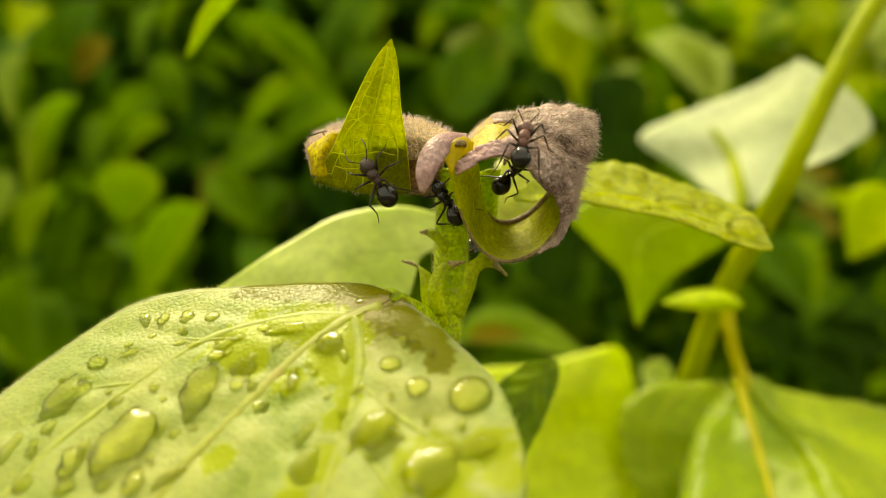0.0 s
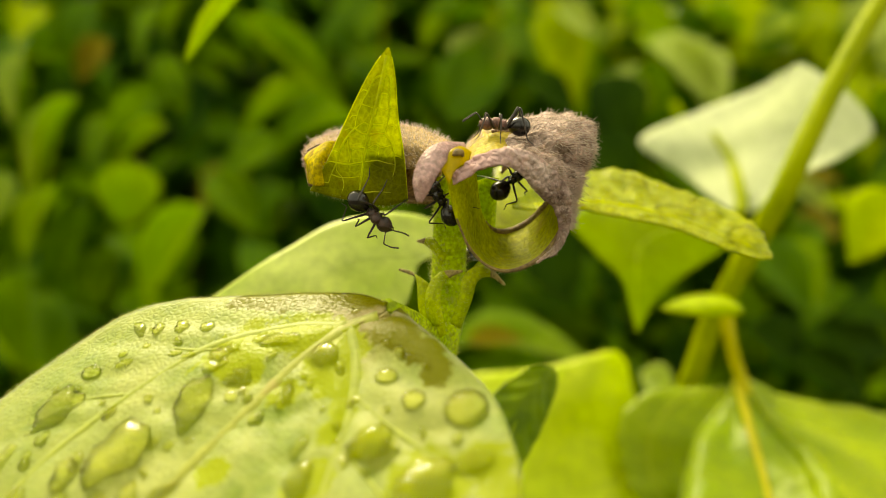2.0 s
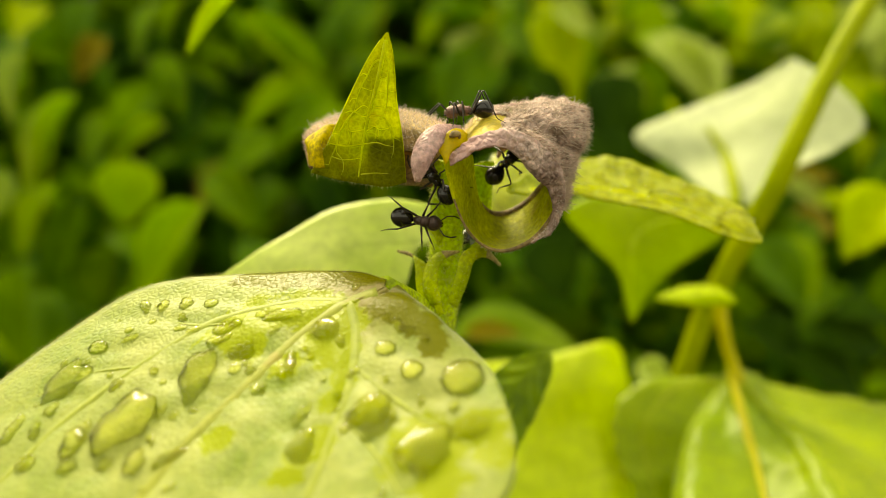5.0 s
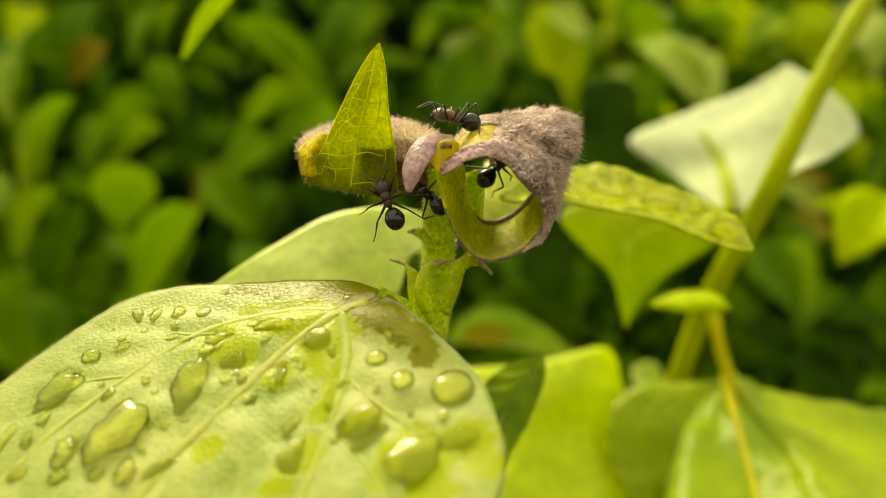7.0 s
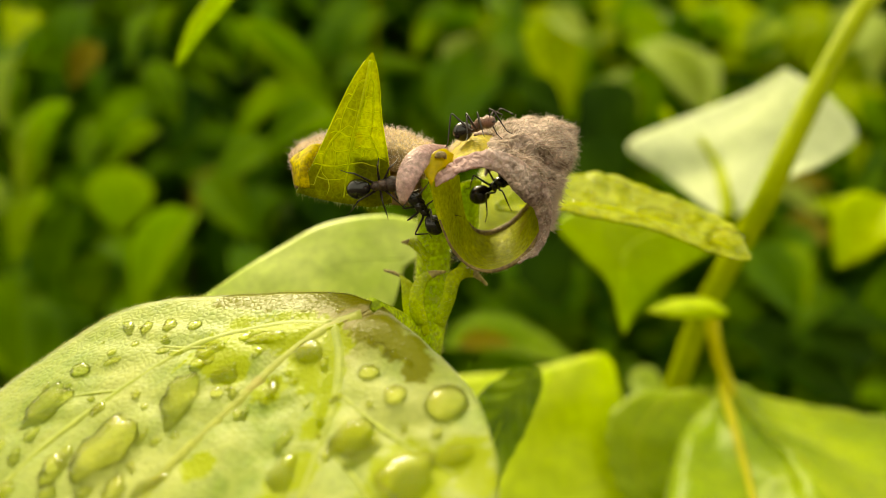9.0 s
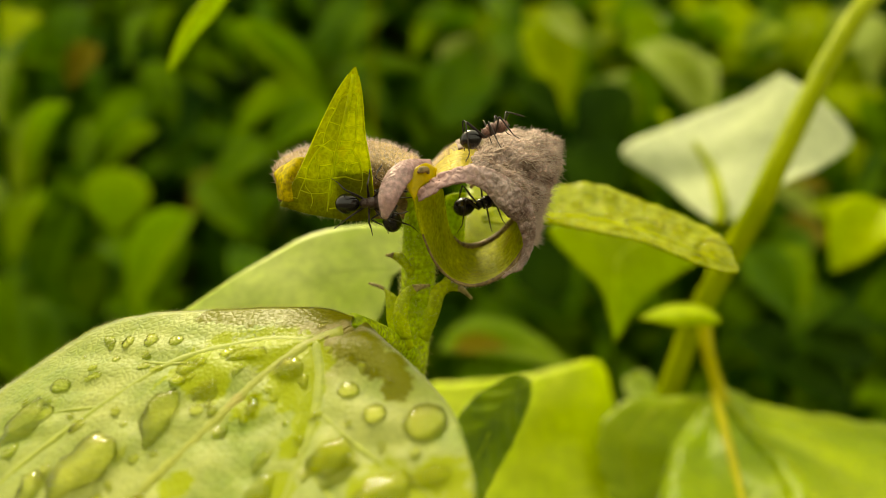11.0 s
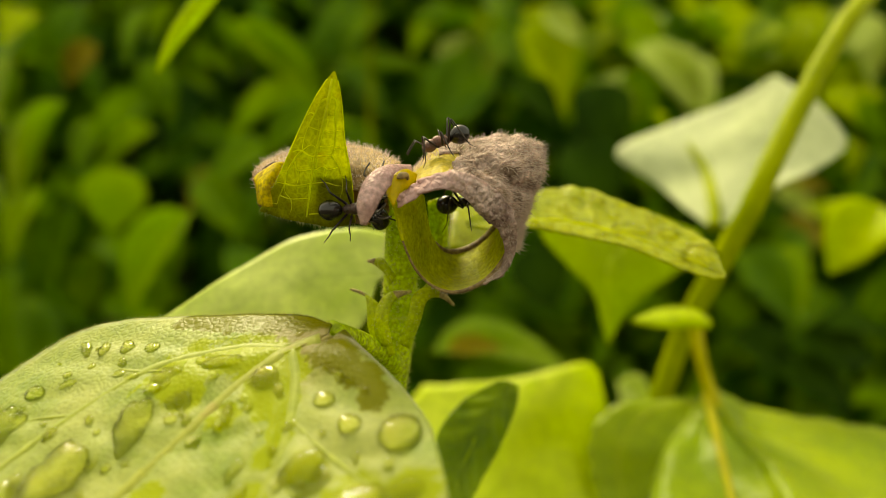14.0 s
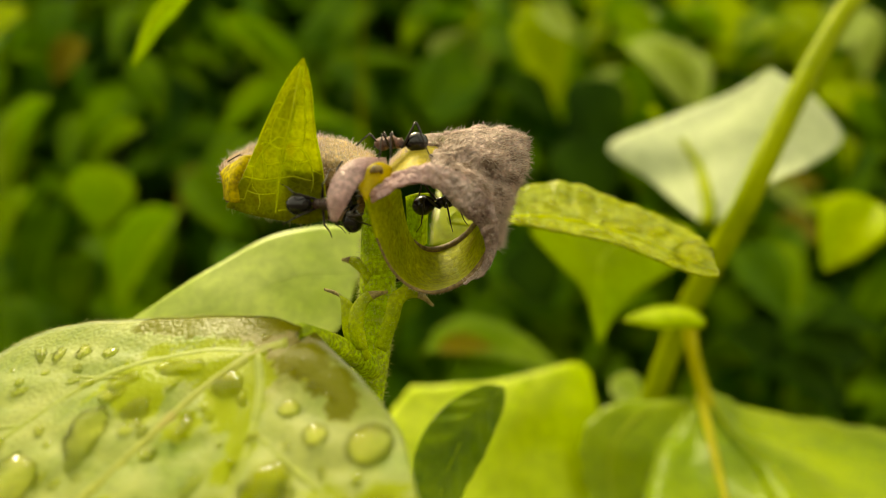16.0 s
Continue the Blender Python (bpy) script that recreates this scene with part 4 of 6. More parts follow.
flap, flap_net = blade("leaf_fold", FLAP, 0.2, CREAM, plant, 18, 26, "pale yellow fold between tongue and hood", 0.5)
part("crest", shell(flap_net[:8, 9:] + np.array([0, -0.14, 0.16]), 0.2), HAIRY_MAUVE, flap, "reddish crest")
part("bristles", hairs(flap_net[:8], 800, 0.42, 0.034, RNG, 1.0 if normals(flap_net)[3, 10][2] > 0 else -1.0), HAIR, flap, kind="stuff")
# Inner green strip, seen through the ring.
STRIP = [
    [(3.9, 91.8, 8.29), (4.06, 92.7, 5.91), (4.23, 93.6, 3.48)],
    [(4.95, 90.9, 8.51), (5.12, 91.8, 5.85), (5.17, 92.7, 3.14)],
    [(6.16, 92.7, 8.68), (5.97, 93.6, 5.97), (5.9, 94.5, 3.51)],
]
blade("leaf_strip", STRIP, 0.3, STEM, plant, 8, 12)

WALL = [
    [(6.45, 112, 3.34), (6.63, 114, 6.31), (7.04, 117, 9.48), (7.63, 120, 12.46)],
    [(9.8, 112.6, 2.91), (9.97, 114.6, 6.29), (10.22, 117.6, 9.54), (10.47, 120.6, 12.87)],
    [(12.49, 113.2, 3.33), (12.54, 115.2, 6.33), (12.7, 118.2, 9.61), (12.68, 121.2, 12.95)],
    [(15.36, 113.8, 3.99), (15.54, 115.8, 6.78), (15.77, 118.8, 9.67), (15.83, 121.8, 12.7)],
]
wall, wall_net = blade("leaf_wall", WALL, 0.25, SIDE_LEAF, plant, 14, 18, "yellow-green back of the rolled leaf")
part("bristles", hairs(wall_net, 60, 0.5, 0.022, RNG, 1.0, edge=0, comb=(-0.9, 0, 0.3)), HAIR, wall, kind="stuff")

# The wet leaf reaching to the side.
SIDE = [
    [(8.38, 100.5, 6.45), (11.71, 106.2, 8.53), (18.52, 113.4, 10.92), (24.17, 115.2, 11.4), (31.57, 114.3, 8.8), (37.8, 112.5, 5.9), (39.84, 108.9, 3.98), (40, 103.5, 0.34)],
    [(8.38, 100.5, 6.11), (11.51, 104.4, 6.65), (17.79, 108.9, 7.66), (23.23, 110.7, 7.79), (30.33, 109.8, 6.05), (36.29, 108, 4.02), (38.66, 105.3, 2.17), (40, 103.32, 0.21)],
    [(8.38, 100.5, 5.97), (11.21, 101.7, 6.01), (17.2, 105.3, 6.22), (22.28, 106.2, 5.71), (29.09, 105.3, 3.92), (35.08, 104.4, 1.8), (37.87, 103.5, 0.62), (39.89, 103.05, 0)],
    [(8.38, 100.5, 5.76), (11.11, 100.8, 5.69), (16.98, 103.95, 5.73), (21.91, 104.4, 4.92), (28.59, 103.5, 3.3), (34.47, 102.6, 0.89), (37.54, 102.6, -0.07), (39.65, 102.6, -0.2)],
]
side_net = loft(SIDE, 26, 110)
for j in range(110):
    tooth = 0.26 * abs(math.sin(j * 0.42)) + 0.2 * noise.noise((j * 0.3, 0, 0))
    for i in range(26):
        side_net[i, j] += np.array([0.1, 0, 1.0]) * tooth * ((1 - i / 25) ** 6 + 0.4 * (i / 25) ** 8) * 0.9
        side_net[i, j] += np.array([0, 0, 1]) * (0.2 * noise.noise(Vector(side_net[i, j]) * 0.25) + 0.14 * noise.noise(Vector(side_net[i, j]) * 0.7))
side_leaf = part("leaf", shell(side_net, 0.3), SIDE_LEAF, plant, "wet green leaf with a toothed margin")
vein_on(side_net, [(11.31, 102.6, 6.2), (17.49, 107.1, 6.76), (22.66, 108, 6.38), (29.58, 107.1, 4.48), (35.38, 105.3, 2.31), (38.9, 103.5, 0.76)], 0.3, side_leaf, TIP_VEIN, 0.1)
# Darker leaf under the large one.
LOW = [
    [(16.41, 124, -16.24), (13.44, 123, -16.25), (9.23, 121, -18), (5.93, 118, -20.95), (4.23, 115, -24.45), (3.94, 112, -29.7), (6.14, 111, -35.01)],
    [(16.57, 124, -16.48), (13.83, 121.5, -18.47), (11.35, 119, -21.14), (9.52, 117, -24.16), (7.98, 115, -27.43), (7.22, 112.5, -31.15), (6.5, 111, -35.16)],
    [(16.73, 124, -16.88), (16.21, 122.5, -19.44), (14.75, 121, -22.47), (12.92, 119, -25.77), (10.66, 116.5, -28.96), (8.69, 113, -32.03), (6.86, 111, -35.3)],
]
low_net = loft(LOW, 32, 50)
LOW_SIDE = 1.0 if normals(low_net)[16, 25][1] < 0 else -1.0
LOW_VEINS = [(low_net[16, ::4], 0.25)] + [(np.array([low_net[16, a], low_net[(16 + e) // 2, a + 4], low_net[e, a + 7]]), 0.15) for a in range(4, 42, 6) for e in (3, 28)]
low_net = quilted(low_net, LOW_VEINS, 0.5, 1.0, LOW_SIDE, 0.2)
low_leaf = part("leaf", shell(low_net, 0.3), BUD_LEAF, plant, "dark green young leaf with sunken veins")
for line, size in LOW_VEINS:
    part("vein", ridge(line, [size, size * 0.8, size * 0.5]), HANG_LEAF, low_leaf)
# Pale leaf behind the stem.
REAR = [
    [(1.24, 117, 4.74), (-6.53, 117, 5.9), (-14.07, 115.2, 4.51), (-21.21, 112.5, 0.22), (-28, 109.8, -4.45), (-34.71, 108, -9.25), (-41.18, 106.2, -14.17)],
    [(-0.31, 115.2, 0.08), (-4.86, 114.3, 0.08), (-10.76, 112.5, -0.67), (-17.79, 109.8, -3.57), (-25.39, 108, -7.1), (-32.72, 106.2, -10.51), (-41.18, 106.2, -14.31)],
    [(-2.58, 114.3, 0.08), (-3.66, 112.5, -3.66), (-5.07, 110.7, -7.28), (-10.33, 108, -10.68), (-20.03, 106.2, -13.33), (-30.34, 105.3, -14.61), (-41.18, 106.2, -14.6)],
]
rear_leaf, rear_net = blade("leaf", REAR, 0.18, REAR_LEAF, plant, 20, 34, "pale green leaf behind the stem", 0.6)
vein_on(rear_net, [(-2.96, 114.3, 0.08), (-10.76, 112.5, -0.67), (-17.79, 109.8, -3.57), (-25.39, 108, -7.1)], 0.18, rear_leaf, REAR_LEAF)

# ---- the second plant behind ----
second = thing("background_plant", (60, 175, -600), "green plant with a slanting stem and pale leaves", "plant")
part("stem", tube([(95.09, 175.5, 58.38), (85.84, 171, 47.8), (73.63, 166.5, 27.75), (63.95, 163.8, 8.81), (60.71, 175.5, -3.38), (54.82, 187.2, -27.22), (50, 192, -70), (60, 178, -250), (60, 175, -600)], [2.1, 2.4, 2.5, 2.75, 2.5, 2.4, 2.8, 3.5, 4], 14, 60), FAR_STEM, second, "pale green slanting stem")
FACE = [
    [(70.99, 202.5, 8.47), (67.13, 211.5, 13.48), (62.9, 225, 21.07), (53.35, 232.2, 30.53), (70.85, 234, 39), (84.73, 229.5, 44.34), (93.82, 225, 50.05)],
    [(70.99, 202.5, 8.74), (71.06, 211.5, 15.59), (71.16, 220.5, 22.11), (69.62, 225, 29.28), (77.71, 226.8, 35.54), (87.55, 225, 41.98), (94.12, 225, 50.05)],
    [(70.99, 202.5, 8.87), (73.4, 207, 15.26), (76.3, 212.4, 21.3), (80.46, 216, 27.39), (84.75, 217.8, 34.13), (90.19, 220.5, 41.14), (94.42, 225, 50.05)],
    [(71.13, 202.5, 8.74), (76.1, 204.3, 13.02), (81.23, 207, 17.32), (88.18, 208.8, 23.01), (93.13, 210.6, 30.2), (95.52, 216, 40.3), (94.72, 225, 50.05)],
]
FACE += [
    [(71.26, 202.5, 8.47), (79.14, 203.4, 13.64), (86.28, 204.3, 19.13), (96.19, 205.2, 23.3), (104.6, 207, 30.1), (100.41, 214.2, 41.39), (95.02, 225, 49.75)],
]
face, face_net = blade("leaf", FACE, 0.5, PALE_LEAF, second, 24, 40, "broad pale leaf lit from above")
vein_on(face_net, [(70.68, 201.6, 9.24), (71.75, 207, 15.26), (72.57, 216, 23.09), (71.41, 225, 32.27)], 1.9, face, FAR_STEM, 0.9)
HANG = [
    [(60.48, 180, 7.29), (44.84, 184.5, 12.37), (27.69, 184.5, 8.45), (32.11, 181.8, 0.72), (37.39, 178.2, -5.21), (39.08, 177.3, -11.07), (40.18, 176.94, -16.1)],
    [(60.41, 179.1, 6.06), (49.72, 180, 6.1), (40.16, 180, 3.71), (39.76, 178.2, -1.06), (40.14, 177.3, -6.36), (40.28, 176.85, -11.63), (40.42, 176.94, -16.33)],
    [(60.58, 178.2, 3.67), (59.87, 178.2, 1.89), (55.14, 178.2, -1.66), (49.56, 177.3, -5.18), (44.74, 176.85, -9.28), (42.39, 176.85, -12.8), (40.65, 176.94, -16.33)],
]
hang, hang_net = blade("leaf", HANG, 0.4, HANG_LEAF, second, 20, 30, "green leaf hanging with its point down", 0.8)
vein_on(hang_net, [(59.58, 179.1, 5.59), (49.72, 180, 5.62), (41.53, 178.2, 1.89), (40.38, 177.3, -6.95), (40.39, 176.85, -15.15)], 0.4, hang, LIME_LEAF, 0.15)
SMALL = [
    [(60.58, 172.8, -10.9), (57.21, 173.7, -8.53), (51.13, 174.6, -8.46), (44.75, 173.7, -10.73)],
    [(59.86, 170.1, -11.18), (56.02, 170.1, -10.05), (50.07, 171, -9.88), (44.75, 173.7, -10.96)],
    [(59.95, 171, -11.92), (56.32, 171, -12.04), (50.07, 171, -12.15), (44.75, 173.7, -11.19)],
]
blade("leaf", SMALL, 0.4, LIME_LEAF, second, 10, 16, "small yellow-green leaf at the node")
part("petiole", tube([(57.48, 172.8, -11.36), (58.29, 172.8, -17.1), (60.09, 173.7, -22.95), (62.4, 173.7, -28.72)], [1.5, 1.3, 1.3, 1.2], 10), STALK, second)
BROAD = [
    [(60.66, 181, -28.32), (45.64, 182, -29.72), (38.48, 180, -35.05), (37.61, 177, -42.54), (40.32, 173, -50), (42.66, 168, -60.02)],
    [(60.95, 180, -28.5), (50.86, 179, -30.35), (44.33, 177, -36.15), (42.76, 175, -43.16), (44.3, 171.5, -50.1), (45.51, 167, -59.64)],
    [(60.99, 179, -28.68), (57.12, 177, -32.64), (53.1, 175, -37.98), (50.53, 173, -43.76), (48.65, 170, -49.86), (46.9, 166, -59.27)],
    [(60.91, 178, -28.04), (56.34, 172, -34.23), (51.56, 167, -37), (47.85, 160, -40.78), (44.64, 152, -44.56), (40.77, 142, -50.25)],
    [(60.71, 177, -26.47), (58.74, 171, -33.68), (55.85, 164.5, -37.69), (53.29, 157.5, -41.12), (50.81, 150, -44.42), (47.91, 141, -49.87)],
    [(60.62, 176, -25.15), (60.53, 171, -30.31), (60.06, 164.5, -34.98), (59.22, 157, -39.43), (58.05, 149, -44.1), (56.43, 140, -49.49)],
    [(61.08, 176, -25.15), (63.33, 169, -32.13), (64.57, 160, -37.09), (64.41, 151, -41.27), (63.68, 142, -45.6), (63.15, 137, -49.26)],
    [(61.71, 176.5, -25.35), (64.52, 167, -32.48), (67.8, 156, -35.88), (68.82, 147, -39.61), (68.56, 139, -44.11), (68.48, 134, -48.11)],
    [(62.66, 178, -25.82), (68.39, 174, -33.95), (77.75, 167, -38.59), (82.97, 159, -42.02), (85.98, 150, -46.85), (87.49, 144, -51.93)],
    [(63.9, 180, -26.37), (71.53, 180, -34.39), (84.22, 177, -37.35), (95.85, 172, -39.47), (102.79, 164, -43.95), (105.75, 156, -49.35)],
    [(65.04, 182, -27.05), (73.74, 186, -31.59), (87.09, 189, -34.6), (106.15, 190, -37.76), (116.48, 190, -39.24), (125.31, 190, -40.73)],
]
broad_net = loft(BROAD, 64, 60)
for j in range(60):
    broad_net[:5, j, 0] -= 0.9 * abs(math.sin(j * 0.55)) * np.linspace(1, 0, 5)
BROAD_VEINS = [(broad_net[int(63 * k / 10), 2:56:6], size) for k, size in ((5, 1.0), (1, 0.25), (7, 0.3), (9, 0.25))]
broad_net = quilted(broad_net, BROAD_VEINS, 1.2, 4.0, 1.0 if normals(broad_net)[32, 30][1] < 0 else -1.0, 0.5)
broad = part("leaf", shell(broad_net, 0.5), BROAD_LEAF, second, "broad green leaf folded along its midrib, with a toothed margin")
for line, size in BROAD_VEINS:
    part("vein", ridge(line + np.array([0, -0.3, 0.2]), [size, size * 0.8, size * 0.5]), STALK if size == 1.0 else BROAD_VEIN, broad)
LIME = [
    [(2.06, 193.5, -27.5), (-4.31, 190.8, -35.35), (-7.96, 187.2, -44.62), (-7.73, 181.8, -55.41), (1.87, 176.4, -66.65)],
    [(14.7, 190.8, -26.48), (11.93, 187.2, -33.44), (10.38, 181.8, -43.34), (10.07, 176.4, -53.76), (13.31, 172.8, -65.29)],
    [(28.36, 189, -23.72), (26.46, 184.5, -31.73), (25.22, 180, -42.91), (24.01, 175.5, -53.49), (23.64, 172.8, -65.29)],
    [(37.77, 189, -21.46), (36.62, 186.3, -32.04), (35.73, 181.8, -43.34), (35.26, 176.4, -53.76), (31.83, 173.7, -65.63)],
    [(41.3, 190.8, -24.58), (43.42, 189, -33.76), (43.61, 184.5, -43.98), (43.74, 180, -54.86), (37.99, 175.5, -66.31)],
]
lime, lime_net = blade("leaf", LIME, 0.5, LIME_LEAF, second, 22, 26, "lime green leaf below the stem", 1.2)
vein_on(lime_net, [(27.11, 189, -24.97), (21.56, 184.5, -34.18), (17.45, 180, -45.3), (15.85, 175.5, -55.82)], 0.5, lime, LIME_LEAF, 0.2)
OVER = [
    [(-38.72, 160.2, 53.29), (-44.04, 160.2, 46.91), (-46.96, 161.1, 41.82), (-48.75, 161.73, 36.62)],
    [(-36.39, 159.3, 52.99), (-41.15, 159.3, 46.65), (-44.89, 160.2, 41.59), (-48.54, 161.73, 36.3)],
    [(-34.46, 160.2, 53.29), (-39.25, 160.2, 46.91), (-43.75, 161.1, 42.36), (-48.32, 161.73, 36.19)],
]


# ---- hedge behind ----
def hedge_blade(across=5, along=9, curl=0.3, fold=0.4):
    """A pointed blade of unit length from the origin along x, its face up z."""
    s = np.linspace(0, 1, along)
    w = 2.95 * s ** 0.65 * (1 - s) ** 0.95
    u = np.linspace(-1, 1, across)
    g = np.zeros((across, along, 3))
    g[..., 0] = s[None]
    g[..., 1] = 0.5 * u[:, None] * w[None]
    g[..., 2] = fold * np.abs(g[..., 1]) - curl * s[None] ** 2
    return g


def hedge_frame(base, tip, width, facing):
    x = np.array(tip, float) - np.array(base, float)
    ln = np.linalg.norm(x)
    x /= ln
    z = np.array(facing, float)
    z = z - (z @ x) * x
    z /= np.linalg.norm(z)
    y = np.cross(z, x)
    return np.stack([x * ln, y * width, z * ln], 0)


hedge = thing("hedge", (0, 520, -600), "dense dark green leafy hedge, out of focus", "shrub")
blade("leaf", OVER, 0.4, HANG_LEAF, hedge, 10, 20, "pointed yellow-green leaf hanging down")
part("twig", tube([(-36.49, 159.75, 53.14), (-32.25, 171, 72.78), (-25, 260, 160), (-30, 420, 150), (-40, 560, 60), (-40, 600, -600)], [0.6, 0.9, 1.5, 2, 2.5, 4], 10, 50), FAR_STEM, hedge)
NEAR_LEAVES = [
    ((-200.12, 468, 83.59), (-230.57, 468, 40.09), 26, 7),
    ((-171.53, 468, 48.48), (-174.64, 468, 12.12), 42, 7),
    ((-120.44, 432.9, 21.85), (-162.69, 432.9, -27.02), 36, 7),
    ((-83.12, 585, 113.03), (-149.16, 585, 86.62), 30, 7),
    ((-137.51, 585, 159.65), (-59.82, 585, 95.55), 27, 7),
    ((-199.65, 585, 132.46), (-174.41, 585, 95.55), 29, 0),
    ((-300.65, 585, 136.34), (-288.99, 585, 97.5), 29, 0),
    ((-224.98, 468, -9.01), (-240.52, 468, -68.05), 39, 0),
    ((2.33, 585, 89.73), (45.06, 585, 151.88), 56, 0),
    ((72.02, 526.5, 150.67), (92.99, 526.5, 84.25), 25, 7),
    ((122.84, 468, 114.39), (154.13, 468, 83.77), 26, 2),
]
NEAR_LEAVES += [
    ((192.66, 585, 179.07), (215.97, 585, 144.11), 39, 1),
    ((243.16, 585, 165.47), (212.08, 585, 134.4), 35, 0),
    ((118.86, 585, 165.47), (165.47, 585, 146.05), 31, 0),
    ((156.04, 288, 19.31), (136.92, 288, 0.19), 28, 1),
    ((190.88, 526.5, -13.63), (260.79, 526.5, -38.11), 47, 0),
    ((40.55, 526.5, -22.37), (79.01, 526.5, -13.63), 29, 0),
    ((72.02, 526.5, -3.15), (96.49, 526.5, -36.36), 31, 0),
    ((3.25, 306, -33.32), (56.08, 306, -32.31), 22, 5),
    ((8.52, 279, -29.46), (27.05, 279, -26.68), 8, 3),
    ((-106.28, 526.5, -20.63), (-123.75, 526.5, 7.34), 32, 0),
    ((-183.65, 702, 56.4), (-141.7, 702, 49.41), 23, 3),
]
NEAR_LEAVES += [
    ((56.63, 243, -33.72), (67.12, 243, -40.98), 12, 2),
    ((235.39, 585, 45.06), (274.23, 585, 25.64), 23, 2),
    ((250.93, 585, 128.57), (309.19, 585, 147.99), 47, 1),
    ((270.35, 585, 103.32), (313.08, 585, 124.69), 39, 1),
    ((-287.05, 585, 169.36), (-300.65, 585, 153.82), 21, 1),
    ((-230.73, 585, 144.11), (-255.98, 585, 116.92), 26, 3),
    ((-48.17, 585, 167.41), (-90.89, 585, 144.11), 29, 0),
    ((-13.21, 585, 159.65), (37.29, 585, 165.47), 26, 0),
    ((87.79, 585, 153.82), (60.6, 585, 175.18), 31, 1),
    ((-35.89, 643.5, 196.97), (-95.71, 643.5, 184.16), 34, 0),
    ((-226.85, 585, 0.39), (-246.27, 585, -46.22), 36, 0),
]
NEAR_LEAVES += [
    ((-104.41, 560, 70), (-150.67, 552, 50), 34, 0),
    ((25.64, 585, -38.45), (68.36, 585, -50.11), 34, 0),
    ((104.6, 397.8, 68.94), (113.84, 397.8, 61.02), 8, 1),
    ((113.37, 558, 118.93), (141.16, 558, 93), 30, 2),
    ((189.36, 612, 171.08), (254.38, 612, 158.89), 50, 1),
    ((199.57, 594, 130.55), (254.79, 594, 138.44), 30, 1),
    ((286.99, 621, 161.22), (262.25, 621, 190.09), 40, 1),
    ((285.31, 576, 164.84), (308.26, 576, 122.77), 40, 2),
    ((115.45, 630, 184.48), (165.65, 630, 167.74), 36, 1),
    ((155.04, 621, 169.47), (200.4, 621, 157.1), 36, 0),
    ((145.57, 540, 129.44), (170.67, 540, 104.34), 40, 2),
]
NEAR_LEAVES += [
    ((118.75, 648, 163.93), (148.87, 648, 129.51), 36, 1),
    ((170.38, 648, 146.72), (127.36, 648, 155.33), 40, 1),
    ((249.31, 630, 130.1), (211.67, 630, 159.38), 40, 1),
    ((51.3, 666, 186.17), (77.83, 666, 150.8), 40, 0),
    ((183.29, 648, 194.05), (217.71, 648, 176.84), 36, 1),
    ((6.5, 612, 154.82), (39.01, 612, 114.19), 50, 2),
    # The next four, kind 4, are added as shade in a gap.
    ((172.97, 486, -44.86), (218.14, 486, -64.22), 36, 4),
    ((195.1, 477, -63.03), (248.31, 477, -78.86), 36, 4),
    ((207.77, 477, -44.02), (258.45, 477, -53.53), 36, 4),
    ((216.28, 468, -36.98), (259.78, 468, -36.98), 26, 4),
    ((231.91, 567, 15.44), (269.56, 567, 19.2), 30, 3),
]
NEAR_LEAVES += [
    ((-223.74, 540, 29.04), (-256.01, 540, -28.33), 34, 0), ((-280.72, 576, 34.8), (-299.85, 576, -11.09), 36, 0), ((-173.64, 576, 15.68), (-185.11, 576, -22.56), 36, 0),
    ((-76.97, 630, 117.55), (-5.86, 630, 155.19), 40, 0), ((-96.38, 648, 168.23), (-36.14, 648, 138.11), 34, 0),
    # Three more of kind 4: gap shade painted as dark leaves.
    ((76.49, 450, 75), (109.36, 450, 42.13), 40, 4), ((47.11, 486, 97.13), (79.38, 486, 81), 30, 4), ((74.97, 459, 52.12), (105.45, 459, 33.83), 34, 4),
]
HEDGE_RNG = np.random.default_rng(11)
